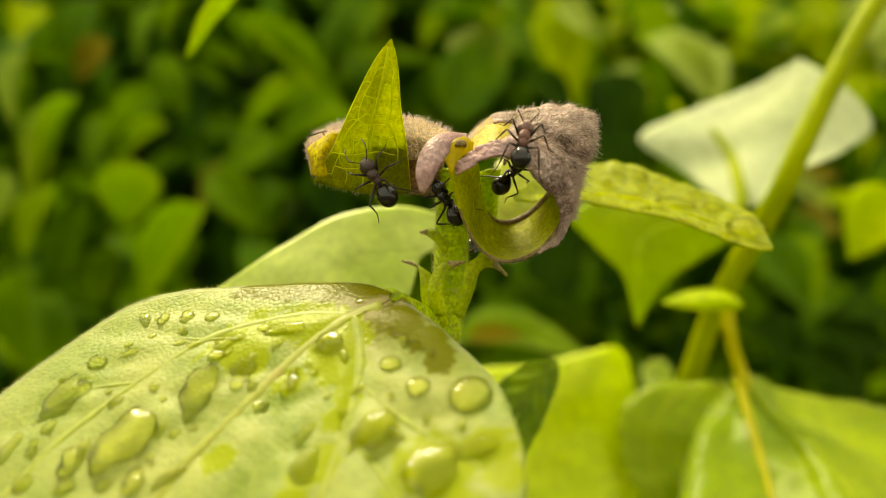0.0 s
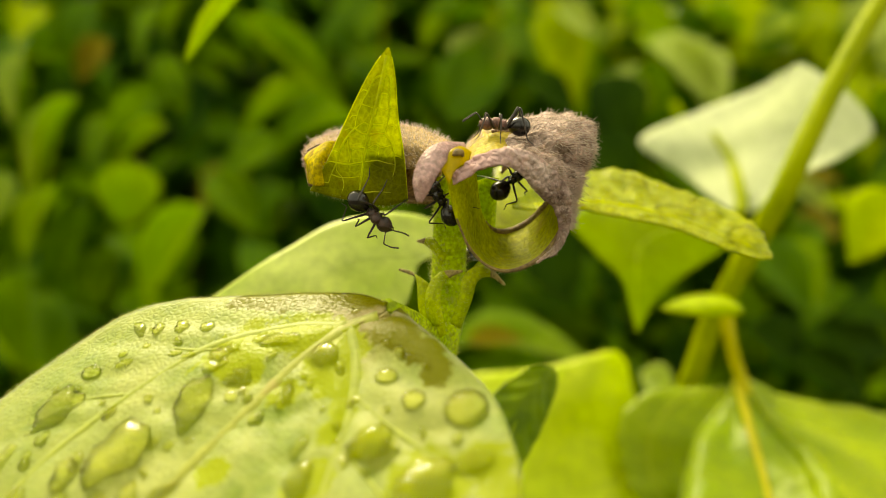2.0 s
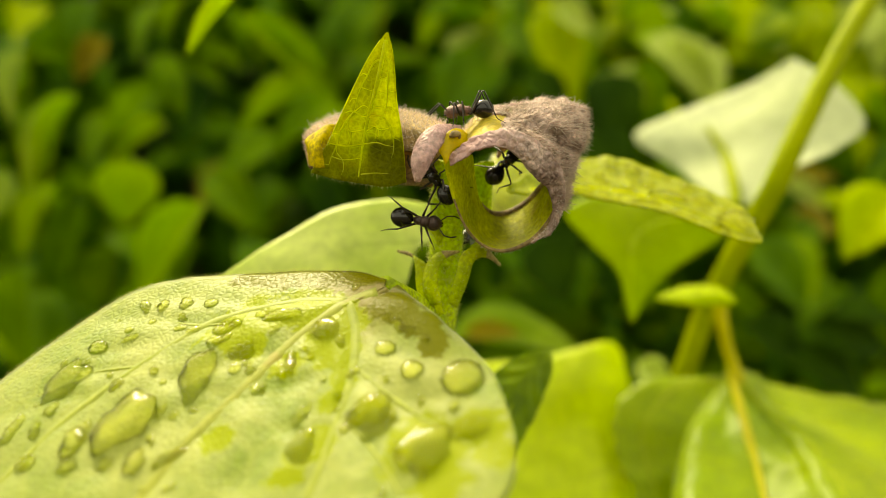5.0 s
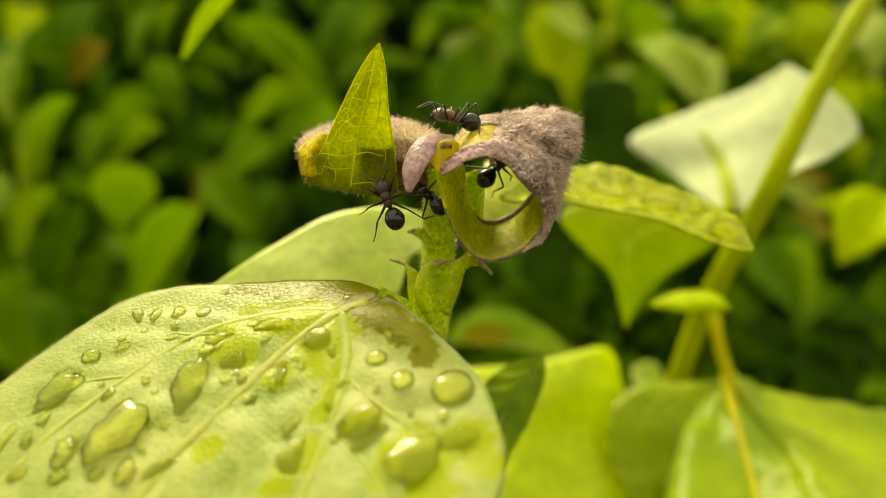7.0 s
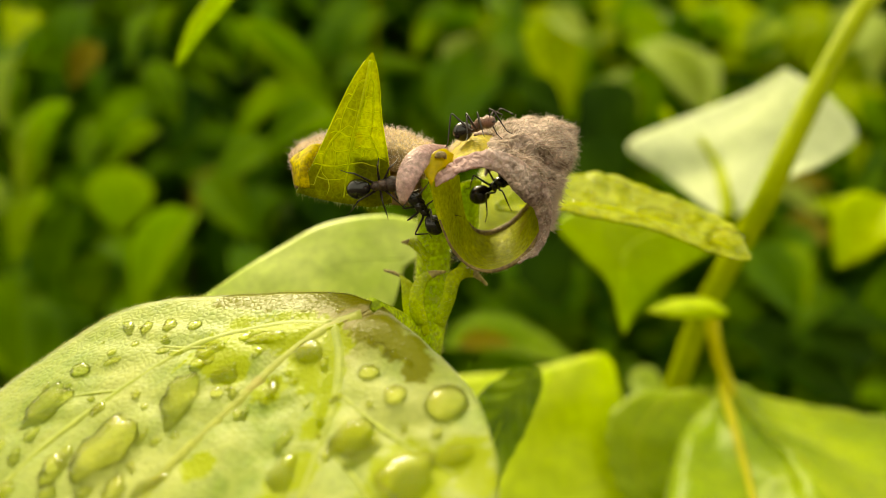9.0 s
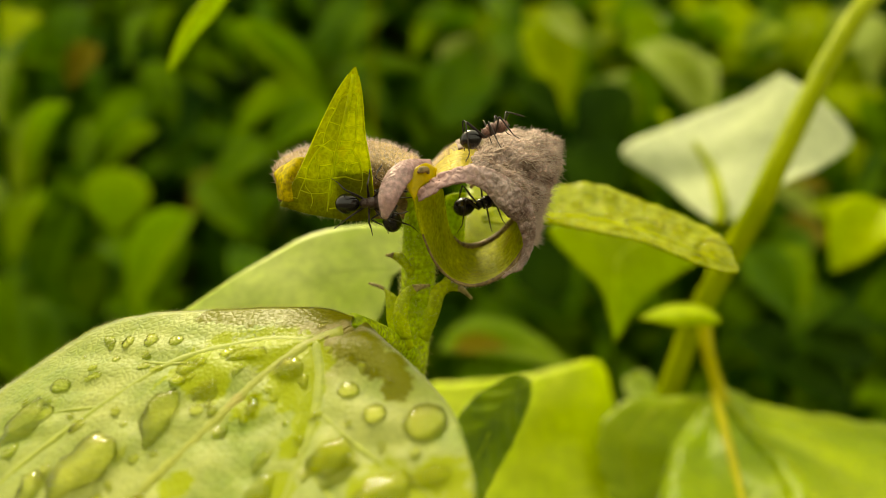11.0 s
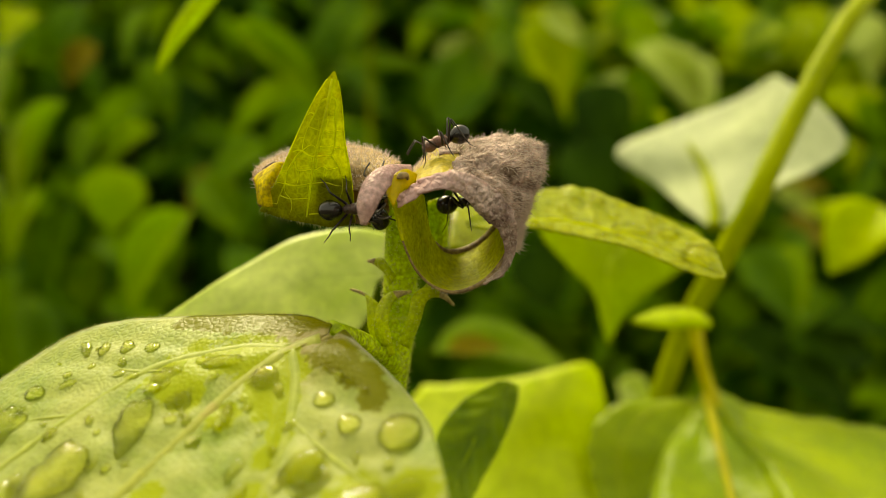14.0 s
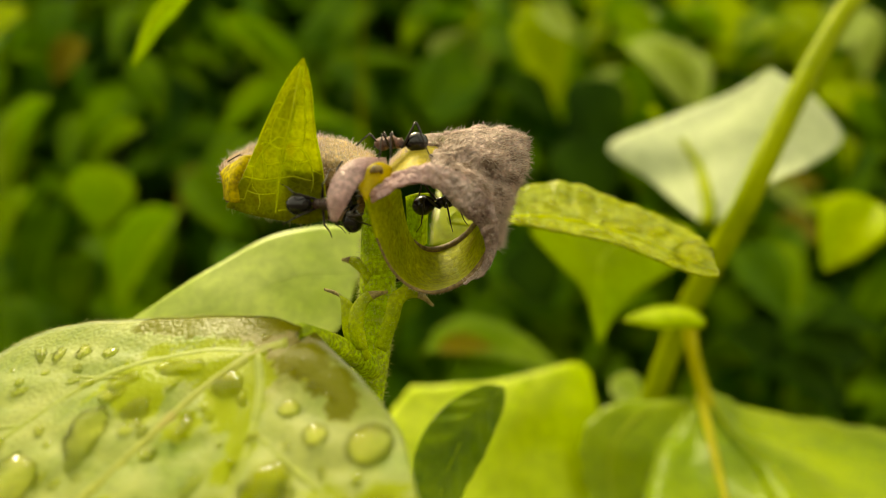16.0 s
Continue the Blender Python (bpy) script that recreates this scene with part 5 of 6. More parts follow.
NEAR_LEAVES += [
    ((-207.73, 480.0, 82.99), (-238.39, 468.0, 31.57), 24, 5),
    ((-213.89, 560.0, 86.97), (-233.03, 548.0, 53.85), 30, 0),
    ((-252.84, 520.0, 120.51), (-267.28, 508.0, 80.24), 34, 5),
    ((-183.07, 600.0, 127.51), (-210.75, 588.0, 93.38), 34, 0),
    ((-127.03, 600.0, 151.78), (-69.38, 588.0, 121.41), 26, 0),
    ((-71.96, 610.0, 130.06), (-26.52, 598.0, 105.66), 28, 0),
    ((-67.34, 540.0, 95.17), (-108.14, 528.0, 68.15), 26, 0),
    ((-156.38, 640.0, 59.23), (-182.75, 628.0, 37.02), 30, 3),
    ((-151.97, 560.0, 51.62), (-119.29, 548.0, 13.96), 34, 0),
    ((-257.26, 560.0, 156.11), (-281.04, 548.0, 137.98), 30, 1),
    ((-247.44, 600.0, 175.42), (-262.0, 588.0, 128.58), 34, 0),
    ((-192.06, 590.0, 168.73), (-215.1, 578.0, 134.26), 30, 0),
    ((-242.55, 500.0, -28.01), (-223.55, 488.0, -66.5), 44, 0),
    ((-266.42, 520.0, 47.39), (-277.16, 508.0, 12.23), 34, 5),
    ((-99.52, 560.0, 40.58), (-133.94, 548.0, 13.91), 36, 0),
    ((-36.02, 620.0, 177.93), (-67.74, 608.0, 149.97), 32, 0),
    ((267.15, 560.0, 79.35), (283.53, 548.0, 41.07), 34, 1),
    ((246.18, 600.0, 44.85), (272.67, 588.0, 55.83), 30, 3),
    ((296.93, 590.0, 166.54), (267.85, 578.0, 124.41), 36, 5),
    ((45.39, 600.0, 152.4), (17.1, 588.0, 113.86), 40, 5),
    ((32.81, 520.0, 6.75), (59.29, 508.0, -13.72), 26, 0),
    ((171.15, 470.0, 3.33), (203.68, 458.0, -30.37), 36, 0),
    ((258.91, 500.0, 7.26), (226.54, 488.0, 36.33), 34, 1),
    ((14.17, 640.0, 179.59), (47.52, 628.0, 159.54), 30, 1),
    ((154.13, 520.0, 121.97), (171.06, 508.0, 92.02), 30, 2),
    ((117.54, 600.0, 160.68), (87.81, 588.0, 121.98), 26, 5),
    # Kind 4 again, dark leaves put where the gaps lie in shade.
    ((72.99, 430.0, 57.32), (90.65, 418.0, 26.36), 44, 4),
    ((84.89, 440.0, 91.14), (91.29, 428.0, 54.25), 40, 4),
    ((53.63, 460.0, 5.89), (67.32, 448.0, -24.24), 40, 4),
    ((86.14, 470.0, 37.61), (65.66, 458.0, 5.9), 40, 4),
    ((58.41, 520.0, 144.24), (84.41, 508.0, 93.4), 40, 1),
    ((116.61, 480.0, 118.87), (149.81, 468.0, 87.8), 34, 2),
    ((188.37, 560.0, 140.85), (226.43, 548.0, 156.3), 42, 1),
    ((213.84, 600.0, 136.96), (252.76, 588.0, 146.16), 34, 5),
    ((115.61, 590.0, 150.11), (140.25, 578.0, 166.46), 36, 1),
    ((102.35, 560.0, 116.2), (122.22, 548.0, 88.11), 26, 5),
    ((261.85, 600.0, 169.22), (237.08, 588.0, 134.31), 36, 1),
    ((266.97, 560.0, 143.0), (286.14, 548.0, 158.34), 40, 2),
    ((161.6, 600.0, 172.88), (130.95, 588.0, 145.72), 36, 5),
    ((38.57, 620.0, 174.05), (70.35, 608.0, 162.66), 30, 5),
    ((165.85, 560.0, 157.62), (195.32, 548.0, 143.36), 30, 7),
    ((255.84, 560.0, 109.26), (283.39, 548.0, 92.36), 34, 1),
    ((206.65, 520.0, 3.91), (229.16, 508.0, -26.69), 40, 7),
    ((236.17, 540.0, 18.63), (209.85, 528.0, -10.13), 30, 0),
    ((-99.64, 560.0, 70.53), (-53.66, 548.0, 94.81), 24, 7),
    ((-182.05, 560.0, 81.47), (-218.41, 548.0, 61.23), 26, 7),
    ((-244.04, 540.0, 38.55), (-270.26, 528.0, -1.29), 34, 7),
    ((-262.54, 520.0, -43.0), (-236.01, 508.0, -72.55), 40, 7),
    ((-170.28, 560.0, -45.76), (-199.57, 548.0, -59.59), 30, 7),
]
# Index 4 carries gap shade in its colour.
KINDS = [HEDGE_LEAF, HEDGE_LIME, HEDGE_PALE, HEDGE_BROWN, HEDGE_GAP_SHADE, HEDGE_SOFT, HEDGE_MID, HEDGE_BRIGHT]
unit = hedge_blade(7, 12)
NEAR_LEAVES += [
    ((101.68, 470, 94.3), (119.03, 470, 78.63), 17, 5),
    ((66.18, 500, 143.73), (91.32, 500, 128.76), 22, 2),
    ((124.67, 560, 157.48), (158.41, 560, 142.61), 26, 7),
    ((173.34, 560, 159.52), (207.07, 560, 146.53), 24, 7),
    ((209.7, 520, 146.53), (188.89, 520, 129.05), 20, 5),
    ((37.33, 600, 164.41), (65.46, 600, 148.46), 26, 7),
    ((5.24, 600, 168.3), (-18.74, 600, 146.15), 24, 7),
    ((131.53, 520, 120.15), (119.31, 520, 135.76), 16, 7),
]
for base, tip, width, kind in NEAR_LEAVES:
    m = hedge_frame(base, tip, width * 0.82, (HEDGE_RNG.normal(0, 0.25), -0.8, 0.65 + HEDGE_RNG.normal(0, 0.25)))
    part("leaf", shell(unit @ m + np.array(base), 0.4), KINDS[kind], hedge)


def foliage(count, box, size, tilt):
    flat = hedge_blade(3, 6)
    n = flat.shape[0] * flat.shape[1]
    quads = [(i * 6 + j, (i + 1) * 6 + j, (i + 1) * 6 + j + 1, i * 6 + j + 1) for i in range(2) for j in range(5)]
    verts, faces = [], []
    lo, hi = np.array(box[0], float), np.array(box[1], float)
    k = 0
    while k < count:
        c = lo + (hi - lo) * HEDGE_RNG.random(3)
        side = abs(c[0] - (lo[0] + hi[0]) / 2) / ((hi[0] - lo[0]) / 2)
        top = hi[2] * (0.82 + 0.3 * noise.noise((c[0] * 0.004, c[1] * 0.004, 3.0))) - 0.35 * (hi[2] - lo[2]) * side ** 4
        if c[2] > top or c[1] < lo[1] + 160 * (0.5 + noise.noise((c[0] * 0.006, c[2] * 0.006, 8.0))):
            continue
        ln = HEDGE_RNG.uniform(*size)
        d = np.array([HEDGE_RNG.normal(0, 1), HEDGE_RNG.normal(-0.3, 0.5), HEDGE_RNG.normal(-0.5, 0.5)])
        d /= np.linalg.norm(d)
        m = hedge_frame(c, c + d * ln, ln * HEDGE_RNG.uniform(0.36, 0.54), (HEDGE_RNG.normal(0, tilt), HEDGE_RNG.normal(-0.75, tilt), 0.75))
        verts.append(flat.reshape(-1, 3) @ m + c)
        faces += [tuple(x + k * n for x in q) for q in quads]
        k += 1
    return np.vstack(verts), faces


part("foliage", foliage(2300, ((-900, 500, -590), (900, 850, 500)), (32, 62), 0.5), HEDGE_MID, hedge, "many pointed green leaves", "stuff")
# Deep and far leaves carry the hedge's inner shade in their base colour.
part("deep_foliage", foliage(9500, ((-1500, 600, -590), (1500, 1500, 950)), (50, 100), 0.6), HEDGE_DARK, hedge, "dense leaves with hedge shade in their colour", "stuff")
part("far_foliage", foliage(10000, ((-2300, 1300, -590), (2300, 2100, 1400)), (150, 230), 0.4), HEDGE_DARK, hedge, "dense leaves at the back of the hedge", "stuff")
for k in range(22):
    x, y = HEDGE_RNG.uniform(-800, 800), HEDGE_RNG.uniform(760, 1300)
    top = HEDGE_RNG.uniform(100, 450)
    part("twig", tube([(x, y, -600), (x + HEDGE_RNG.normal(0, 30), y, -250), (x + HEDGE_RNG.normal(0, 60), y + HEDGE_RNG.normal(0, 40), top)], [4, 3, 1], 7, 14), TWIG, hedge)


# ---- drops ----
def drop(net, p, across, along, high, turn=0.0, where="large leaf"):
    """A bead of water lying on a blade."""
    flat, n = net.reshape(-1, 3), normals(net).reshape(-1, 3)
    p = np.array(p)
    k = np.argmin(((flat - p) ** 2).sum(1))
    up = n[k] if n[k][2] > 0 else -n[k]
    c = p - up * ((p - flat[k]) @ up)
    x = np.cross([0, 1, 0], up)
    x /= np.linalg.norm(x)
    y = np.cross(up, x)
    ca, sa = math.cos(turn), math.sin(turn)
    x, y = ca * x + sa * y, -sa * x + ca * y
    seg, rings = 28, 8
    verts, faces = [], []
    ph = RNG.uniform(0, 6, 4)
    ragged = 0.35 if abs(across - along) < 0.2 else 1.5
    for i in range(rings):
        a = math.pi / 2 * i / rings
        for s in range(seg):
            b = 2 * math.pi * s / seg
            wob = 1 + ragged * (0.08 * math.sin(2 * b + ph[0]) + 0.07 * math.sin(3 * b + ph[1]) + 0.055 * math.sin(5 * b + ph[2]) + 0.035 * math.sin(9 * b + ph[3]))
            r = math.cos(a) ** 0.7
            verts.append(c + x * across * r * wob * math.cos(b) + y * along * r * wob * math.sin(b) + up * (0.88 * high * math.sin(a) + 0.17))
    verts.append(c + up * (0.88 * high + 0.17))
    m = len(verts) - 1
    for i in range(rings - 1):
        for s in range(seg):
            faces.append((i * seg + s, i * seg + (s + 1) % seg, (i + 1) * seg + (s + 1) % seg, (i + 1) * seg + s))
    for s in range(seg):
        faces.append(((rings - 1) * seg + s, (rings - 1) * seg + (s + 1) % seg, m))
    low = len(verts)
    for s in range(seg):
        verts.append(verts[s] - up * 0.3)
    for s in range(seg):
        faces.append(((s + 1) % seg, s, low + s, low + (s + 1) % seg))
    faces.append(tuple(low + s for s in range(seg - 1, -1, -1)))
    base = tuple(c)
    bead = lone("water_drop", (np.array(verts), faces), WATER, base, "clear raindrop lying on the " + where, "water drop", "raindrops on the leaves")
    bead.cycles.is_caustics_caster = True
    return bead


DROPS = [
    ((2.17, 66.55, -11.53), 1.75, 1.9, 0.95, 0),
    ((-1.94, 67.84, -11.4), 1.0, 1.0, 0.6, 0),
    ((-4.3, 70.42, -9.77), 0.95, 0.85, 0.5, 0),
    ((-25.68, 69.18, -15.8), 2.2, 3.0, 1.1, -0.6),
    ((-20.61, 71.86, -12.36), 1.6, 2.6, 1.0, -0.3),
    ((-33.18, 74.35, -13.18), 1.5, 2.9, 0.8, -0.8),
    ((-17.32, 71.67, -11.75), 0.6, 0.6, 0.4, 0),
    ((-31.39, 77.26, -10.31), 0.9, 0.9, 0.5, 0),
    ((-26.46, 80.5, -6.41), 0.6, 0.9, 0.35, 0),
    ((-24.14, 80.09, -6.22), 0.75, 1.0, 0.4, 0),
    ((-28.48, 81.07, -6.41), 0.6, 1.1, 0.3, 0.4),
    ((-21.54, 79.32, -6.27), 0.7, 0.8, 0.3, 0),
]
DROPS += [
    ((-29.69, 68.37, -17.43), 1.1, 1.5, 0.7, 0),
    ((-33.17, 67.59, -18.9), 0.9, 0.9, 0.5, 0),
    ((-29.35, 66.57, -18.87), 0.9, 0.7, 0.4, 0),
    ((-23.74, 65.72, -18.28), 0.9, 1.2, 0.5, -0.4),
    ((-26.32, 66.17, -18.5), 0.7, 0.7, 0.4, 0),
    ((-35.89, 70.75, -16.86), 0.6, 1.6, 0.4, -0.3),
    ((-19.36, 75.93, -8.62), 1.0, 1.3, 0.4, 0.5),
    ((-19.76, 74.58, -9.86), 0.8, 0.7, 0.3, 0),
    ((-16.7, 73.11, -10.39), 0.8, 0.9, 0.3, 0),
    ((-9.72, 73.59, -8.36), 1.2, 1.4, 0.35, 0.4),
    ((-12.43, 70.91, -11.25), 0.6, 0.9, 0.3, 0),
    ((-10.83, 71.24, -10.6), 0.4, 0.4, 0.2, 0),
]
DROPS += [
    ((-5.18, 65.54, -14.1), 1.8, 1.4, 0.5, 0.2),
    ((-10.38, 64.08, -16.55), 1.0, 2.2, 0.5, -0.3),
    ((-0.78, 61.75, -16.28), 2.3, 1.9, 0.4, 0),
    ((-14.3, 75.86, -7.5), 1.9, 0.9, 0.35, -0.2),
    ((-27.74, 72.78, -13.24), 0.5, 0.9, 0.3, -0.4),
    ((-21.7, 68.96, -15.06), 0.5, 0.5, 0.3, 0),
    ((-8.33, 72.1, -9.29), 0.4, 0.9, 0.25, 0),
    ((-23.79, 77.23, -8.56), 0.7, 0.5, 0.25, 0),
]
DROPS += [
    ((-28.93, 78.37, -8.79), 0.5, 0.4, 0.2, 0),
    ((-33.14, 71.92, -15.23), 0.5, 0.9, 0.3, -0.6),
    ((-24.77, 73.29, -12.12), 0.4, 0.5, 0.25, 0),
    ((-14.5, 69.55, -12.88), 0.4, 0.7, 0.2, 0),
    ((-6.61, 69.1, -11.42), 0.35, 0.4, 0.2, 0),
]
DROPS += [
    ((-4.32, 73.19, -7.43), 0.5, 0.35, 0.3, -0.5),
    ((-3.27, 72.42, -7.84), 0.6, 0.3, 0.3, -0.6),
    ((-2.18, 71.51, -8.36), 0.5, 0.35, 0.3, -0.7),
    ((-1.03, 70.5, -8.94), 0.55, 0.3, 0.3, -0.7),
    ((-10.14, 74.1, -8.02), 0.45, 0.65, 0.3, 0.2),
    ((-9.36, 73.4, -8.43), 0.4, 0.6, 0.3, -0.2),
    ((-10.71, 73.62, -8.55), 0.5, 0.4, 0.25, 0.4),
    ((-15.96, 76.54, -7.32), 0.8, 0.45, 0.3, 0.3),
    ((-18.13, 76.05, -8.23), 0.5, 0.8, 0.3, 0.5),
    ((-12.53, 71.5, -10.78), 0.4, 0.7, 0.3, 0.3),
    ((-12.99, 70.11, -12.06), 0.4, 0.5, 0.25, 0),
    ((-14.94, 69.43, -13.09), 0.5, 0.8, 0.25, 0.6),
]
DROPS += [
    ((-28, 72.84, -13.25), 0.5, 0.8, 0.3, -0.3),
    ((-29.17, 69.3, -16.52), 0.6, 1.1, 0.35, -0.3),
    ((-33.79, 70.3, -16.76), 0.5, 0.9, 0.3, 0),
    ((-22.35, 76.66, -8.7), 0.7, 0.4, 0.25, 0.2),
    ((-28.49, 77.46, -9.46), 0.8, 0.45, 0.25, 0.2),
    ((-3.63, 64.99, -14.2), 0.6, 1.0, 0.3, 0.5),
    ((-6.23, 65.16, -14.67), 1.1, 0.5, 0.3, 0.3),
    ((-10.78, 66.56, -14.54), 0.5, 1.2, 0.3, -0.4),
]
DROPS += [((2.53, 62.47, -14.89), 1.6, 0.8, 0.3, -0.2), ((-17.27, 73.49, -10.2), 1.2, 0.6, 0.2, 0.5), ((-4.01, 64.28, -14.9), 2.0, 0.9, 0.25, 0.5), ((-21.07, 65.55, -17.8), 1.6, 0.8, 0.25, 0.5)]
for p, a, b, h, turn in DROPS:
    drop(big_net, p, a, b, h, turn)
for k in range(44):
    line = BIG_VEINS[k % 9][0]
    p = curve_through(line, 40)[RNG.integers(3, 34)] + np.array([RNG.normal(0, 2.2), RNG.normal(0, 2.0), RNG.normal(0, 0.8)])
    a = RNG.uniform(0.16, 0.42)
    drop(big_net, p, a, a * RNG.uniform(1.0, 1.8), a * 0.5, RNG.uniform(-1, 1))
SIDE_RNG = np.random.default_rng(5)
SIDE_DROPS = [
    ((37.48, 105.3, 2.73), 2.4, 1.4, 1.35, 0), ((29.72, 108.9, 4.99), 2.6, 0.8, 0.75, 0.2), ((21.39, 110.7, 8.53), 0.8, 0.8, 0.75, 0),
    ((26.05, 113.4, 9.49), 0.9, 0.7, 0.75, 0), ((34.7, 109.8, 5.03), 1.2, 0.7, 0.75, 0), ((23.38, 108, 6.53), 1.6, 0.5, 0.525, 0.1),
    ((19.79, 108, 6.88), 1.1, 0.4, 0.45, 0.1), ((33.32, 112.5, 6.42), 0.8, 0.6, 0.6, 0), ((29.3, 114.3, 8.42), 0.8, 0.6, 0.6, 0), ((34.77, 103.5, 1.44), 1.3, 0.4, 0.45, 0.3),
]
for k in range(60):
    i, j = SIDE_RNG.integers(2, 23), SIDE_RNG.integers(30, 106)
    a = SIDE_RNG.uniform(0.2, 0.5)
    SIDE_DROPS.append((tuple(side_net[i, j]), a * SIDE_RNG.uniform(1.0, 2.0), a, a * 1.0, SIDE_RNG.uniform(-0.4, 0.4)))
for p, a, b, h, turn in SIDE_DROPS:
    drop(side_net, p, a, b, h, turn, "narrow leaf")


# ---- ants ----
LEGS = [(2.4, 1, 42), (2.05, 1, 2), (1.7, 1, -56), (2.4, -1, 42), (2.05, -1, 2), (1.7, -1, -56)]


def ant(label, tone, size, stretch=1.0):
    """A dark ant: x ahead, z up, its origin in the gaster. Returns the thing and its legs."""
    body = new("ant")
    body.empty_display_size = 0.002
    body.scale = (size, size, size)
    ORIGIN[body] = np.zeros(3)
    tagged(body, label, "ant", "ants on the shoot")

    def tear(v):
        v = v.copy()
        k = 1 - 0.18 * np.clip(v[:, 0], 0, 1)
        v[:, 1] *= k
        v[:, 2] *= k
        return v

    part("gaster", blob((-0.1, 0, 0), (1.25, 1.08, 1.08), 18, 12, tear), ANT_BLACK, body, "shiny black gaster")
    part("petiole", join(blob((1.28, 0, -0.25), (0.28, 0.22, 0.26), 10, 6), blob((1.32, 0, 0.05), (0.13, 0.22, 0.4), 8, 6)), tone, body)
    part("thorax", join(blob((1.78, 0, 0.0), (0.68, 0.5, 0.58), 14, 8), blob((2.4, 0, 0.15), (0.7, 0.62, 0.7), 14, 8),
                        tube([(1.55, 0.25, 0.25), (1.3, 0.35, 0.6)], [0.1, 0.02], 6), tube([(1.55, -0.25, 0.25), (1.3, -0.35, 0.6)], [0.1, 0.02], 6)), tone, body, "dark brown thorax")
    head = part("head", join(blob((3.4, 0, 0.05), (0.88, 0.86, 0.74), 16, 10, tear), tube([(2.7, 0, 0.1), (3.1, 0, 0.05)], [0.22, 0.25], 8)), tone, body, "dark brown head")
    for s in (1, -1):
        part("eye", blob((3.45, 0.66 * s, 0.3), (0.15, 0.1, 0.15), 8, 6), ANT_BLACK, head)
        part("mandible", tube([(3.9, 0.25 * s, -0.1), (4.25, 0.22 * s, -0.2), (4.4, 0.02 * s, -0.25)], [0.14, 0.1, 0.03], 6, 8), ANT_BLACK, head)
        part("antenna", join(tube([(3.85, 0.22 * s, 0.2), (4.3, 0.7 * s, 0.8), (4.65, 1.05 * s, 1.15)], [0.07, 0.06, 0.07], 6, 8),
                             tube([(4.65, 1.05 * s, 1.15), (5.4, 1.15 * s, 0.6), (6.0, 1.0 * s, 0.1)], [0.07, 0.075, 0.085], 6, 10)), ANT_LEG, head)
    legs = []
    for x, s, turn in LEGS:
        a = radians(turn)
        ca, sa = math.cos(a), math.sin(a)
        k = stretch * (1.4 if turn < 0 else 1.05)
        way = lambda out, up: (out * sa * k, s * out * ca * k, up)
        rise = 2.2 if turn < 0 else 1.35
        line = [way(0, 0), way(0.35, -0.1), way(1.6, rise), way(1.75, rise), way(2.6, -0.7), way(2.75, -1.0), way(3.4, -1.5)]
        rod = join(tube(line[:3], [0.15, 0.13, 0.08], 7, 8), tube(line[2:5], [0.08, 0.095, 0.065], 7, 8), tube(line[4:], [0.06, 0.05, 0.035], 6, 6))
        me = bpy.data.meshes.new("leg")
        me.from_pydata((np.asarray(rod[0]) * 0.001).tolist(), [], [list(map(int, f)) for f in rod[1]])
        me.polygons.foreach_set("use_smooth", [True] * len(me.polygons))
        me.materials.append(ANT_LEG)
        leg = new("leg", me)
        leg.parent = body
        leg.location = Vector((x, 0.3 * s, -0.2)) * 0.001
        legs.append((leg, x, s, turn))
    return body, legs


def ant_pose(g, ahead, up):
    x = Vector(ahead).normalized()
    z = Vector(up)
    z = (z - x * z.dot(x)).normalized()
    y = z.cross(x)
    m = Matrix((x, y, z)).transposed().to_4x4()
    m.translation = spot(g)
    return m


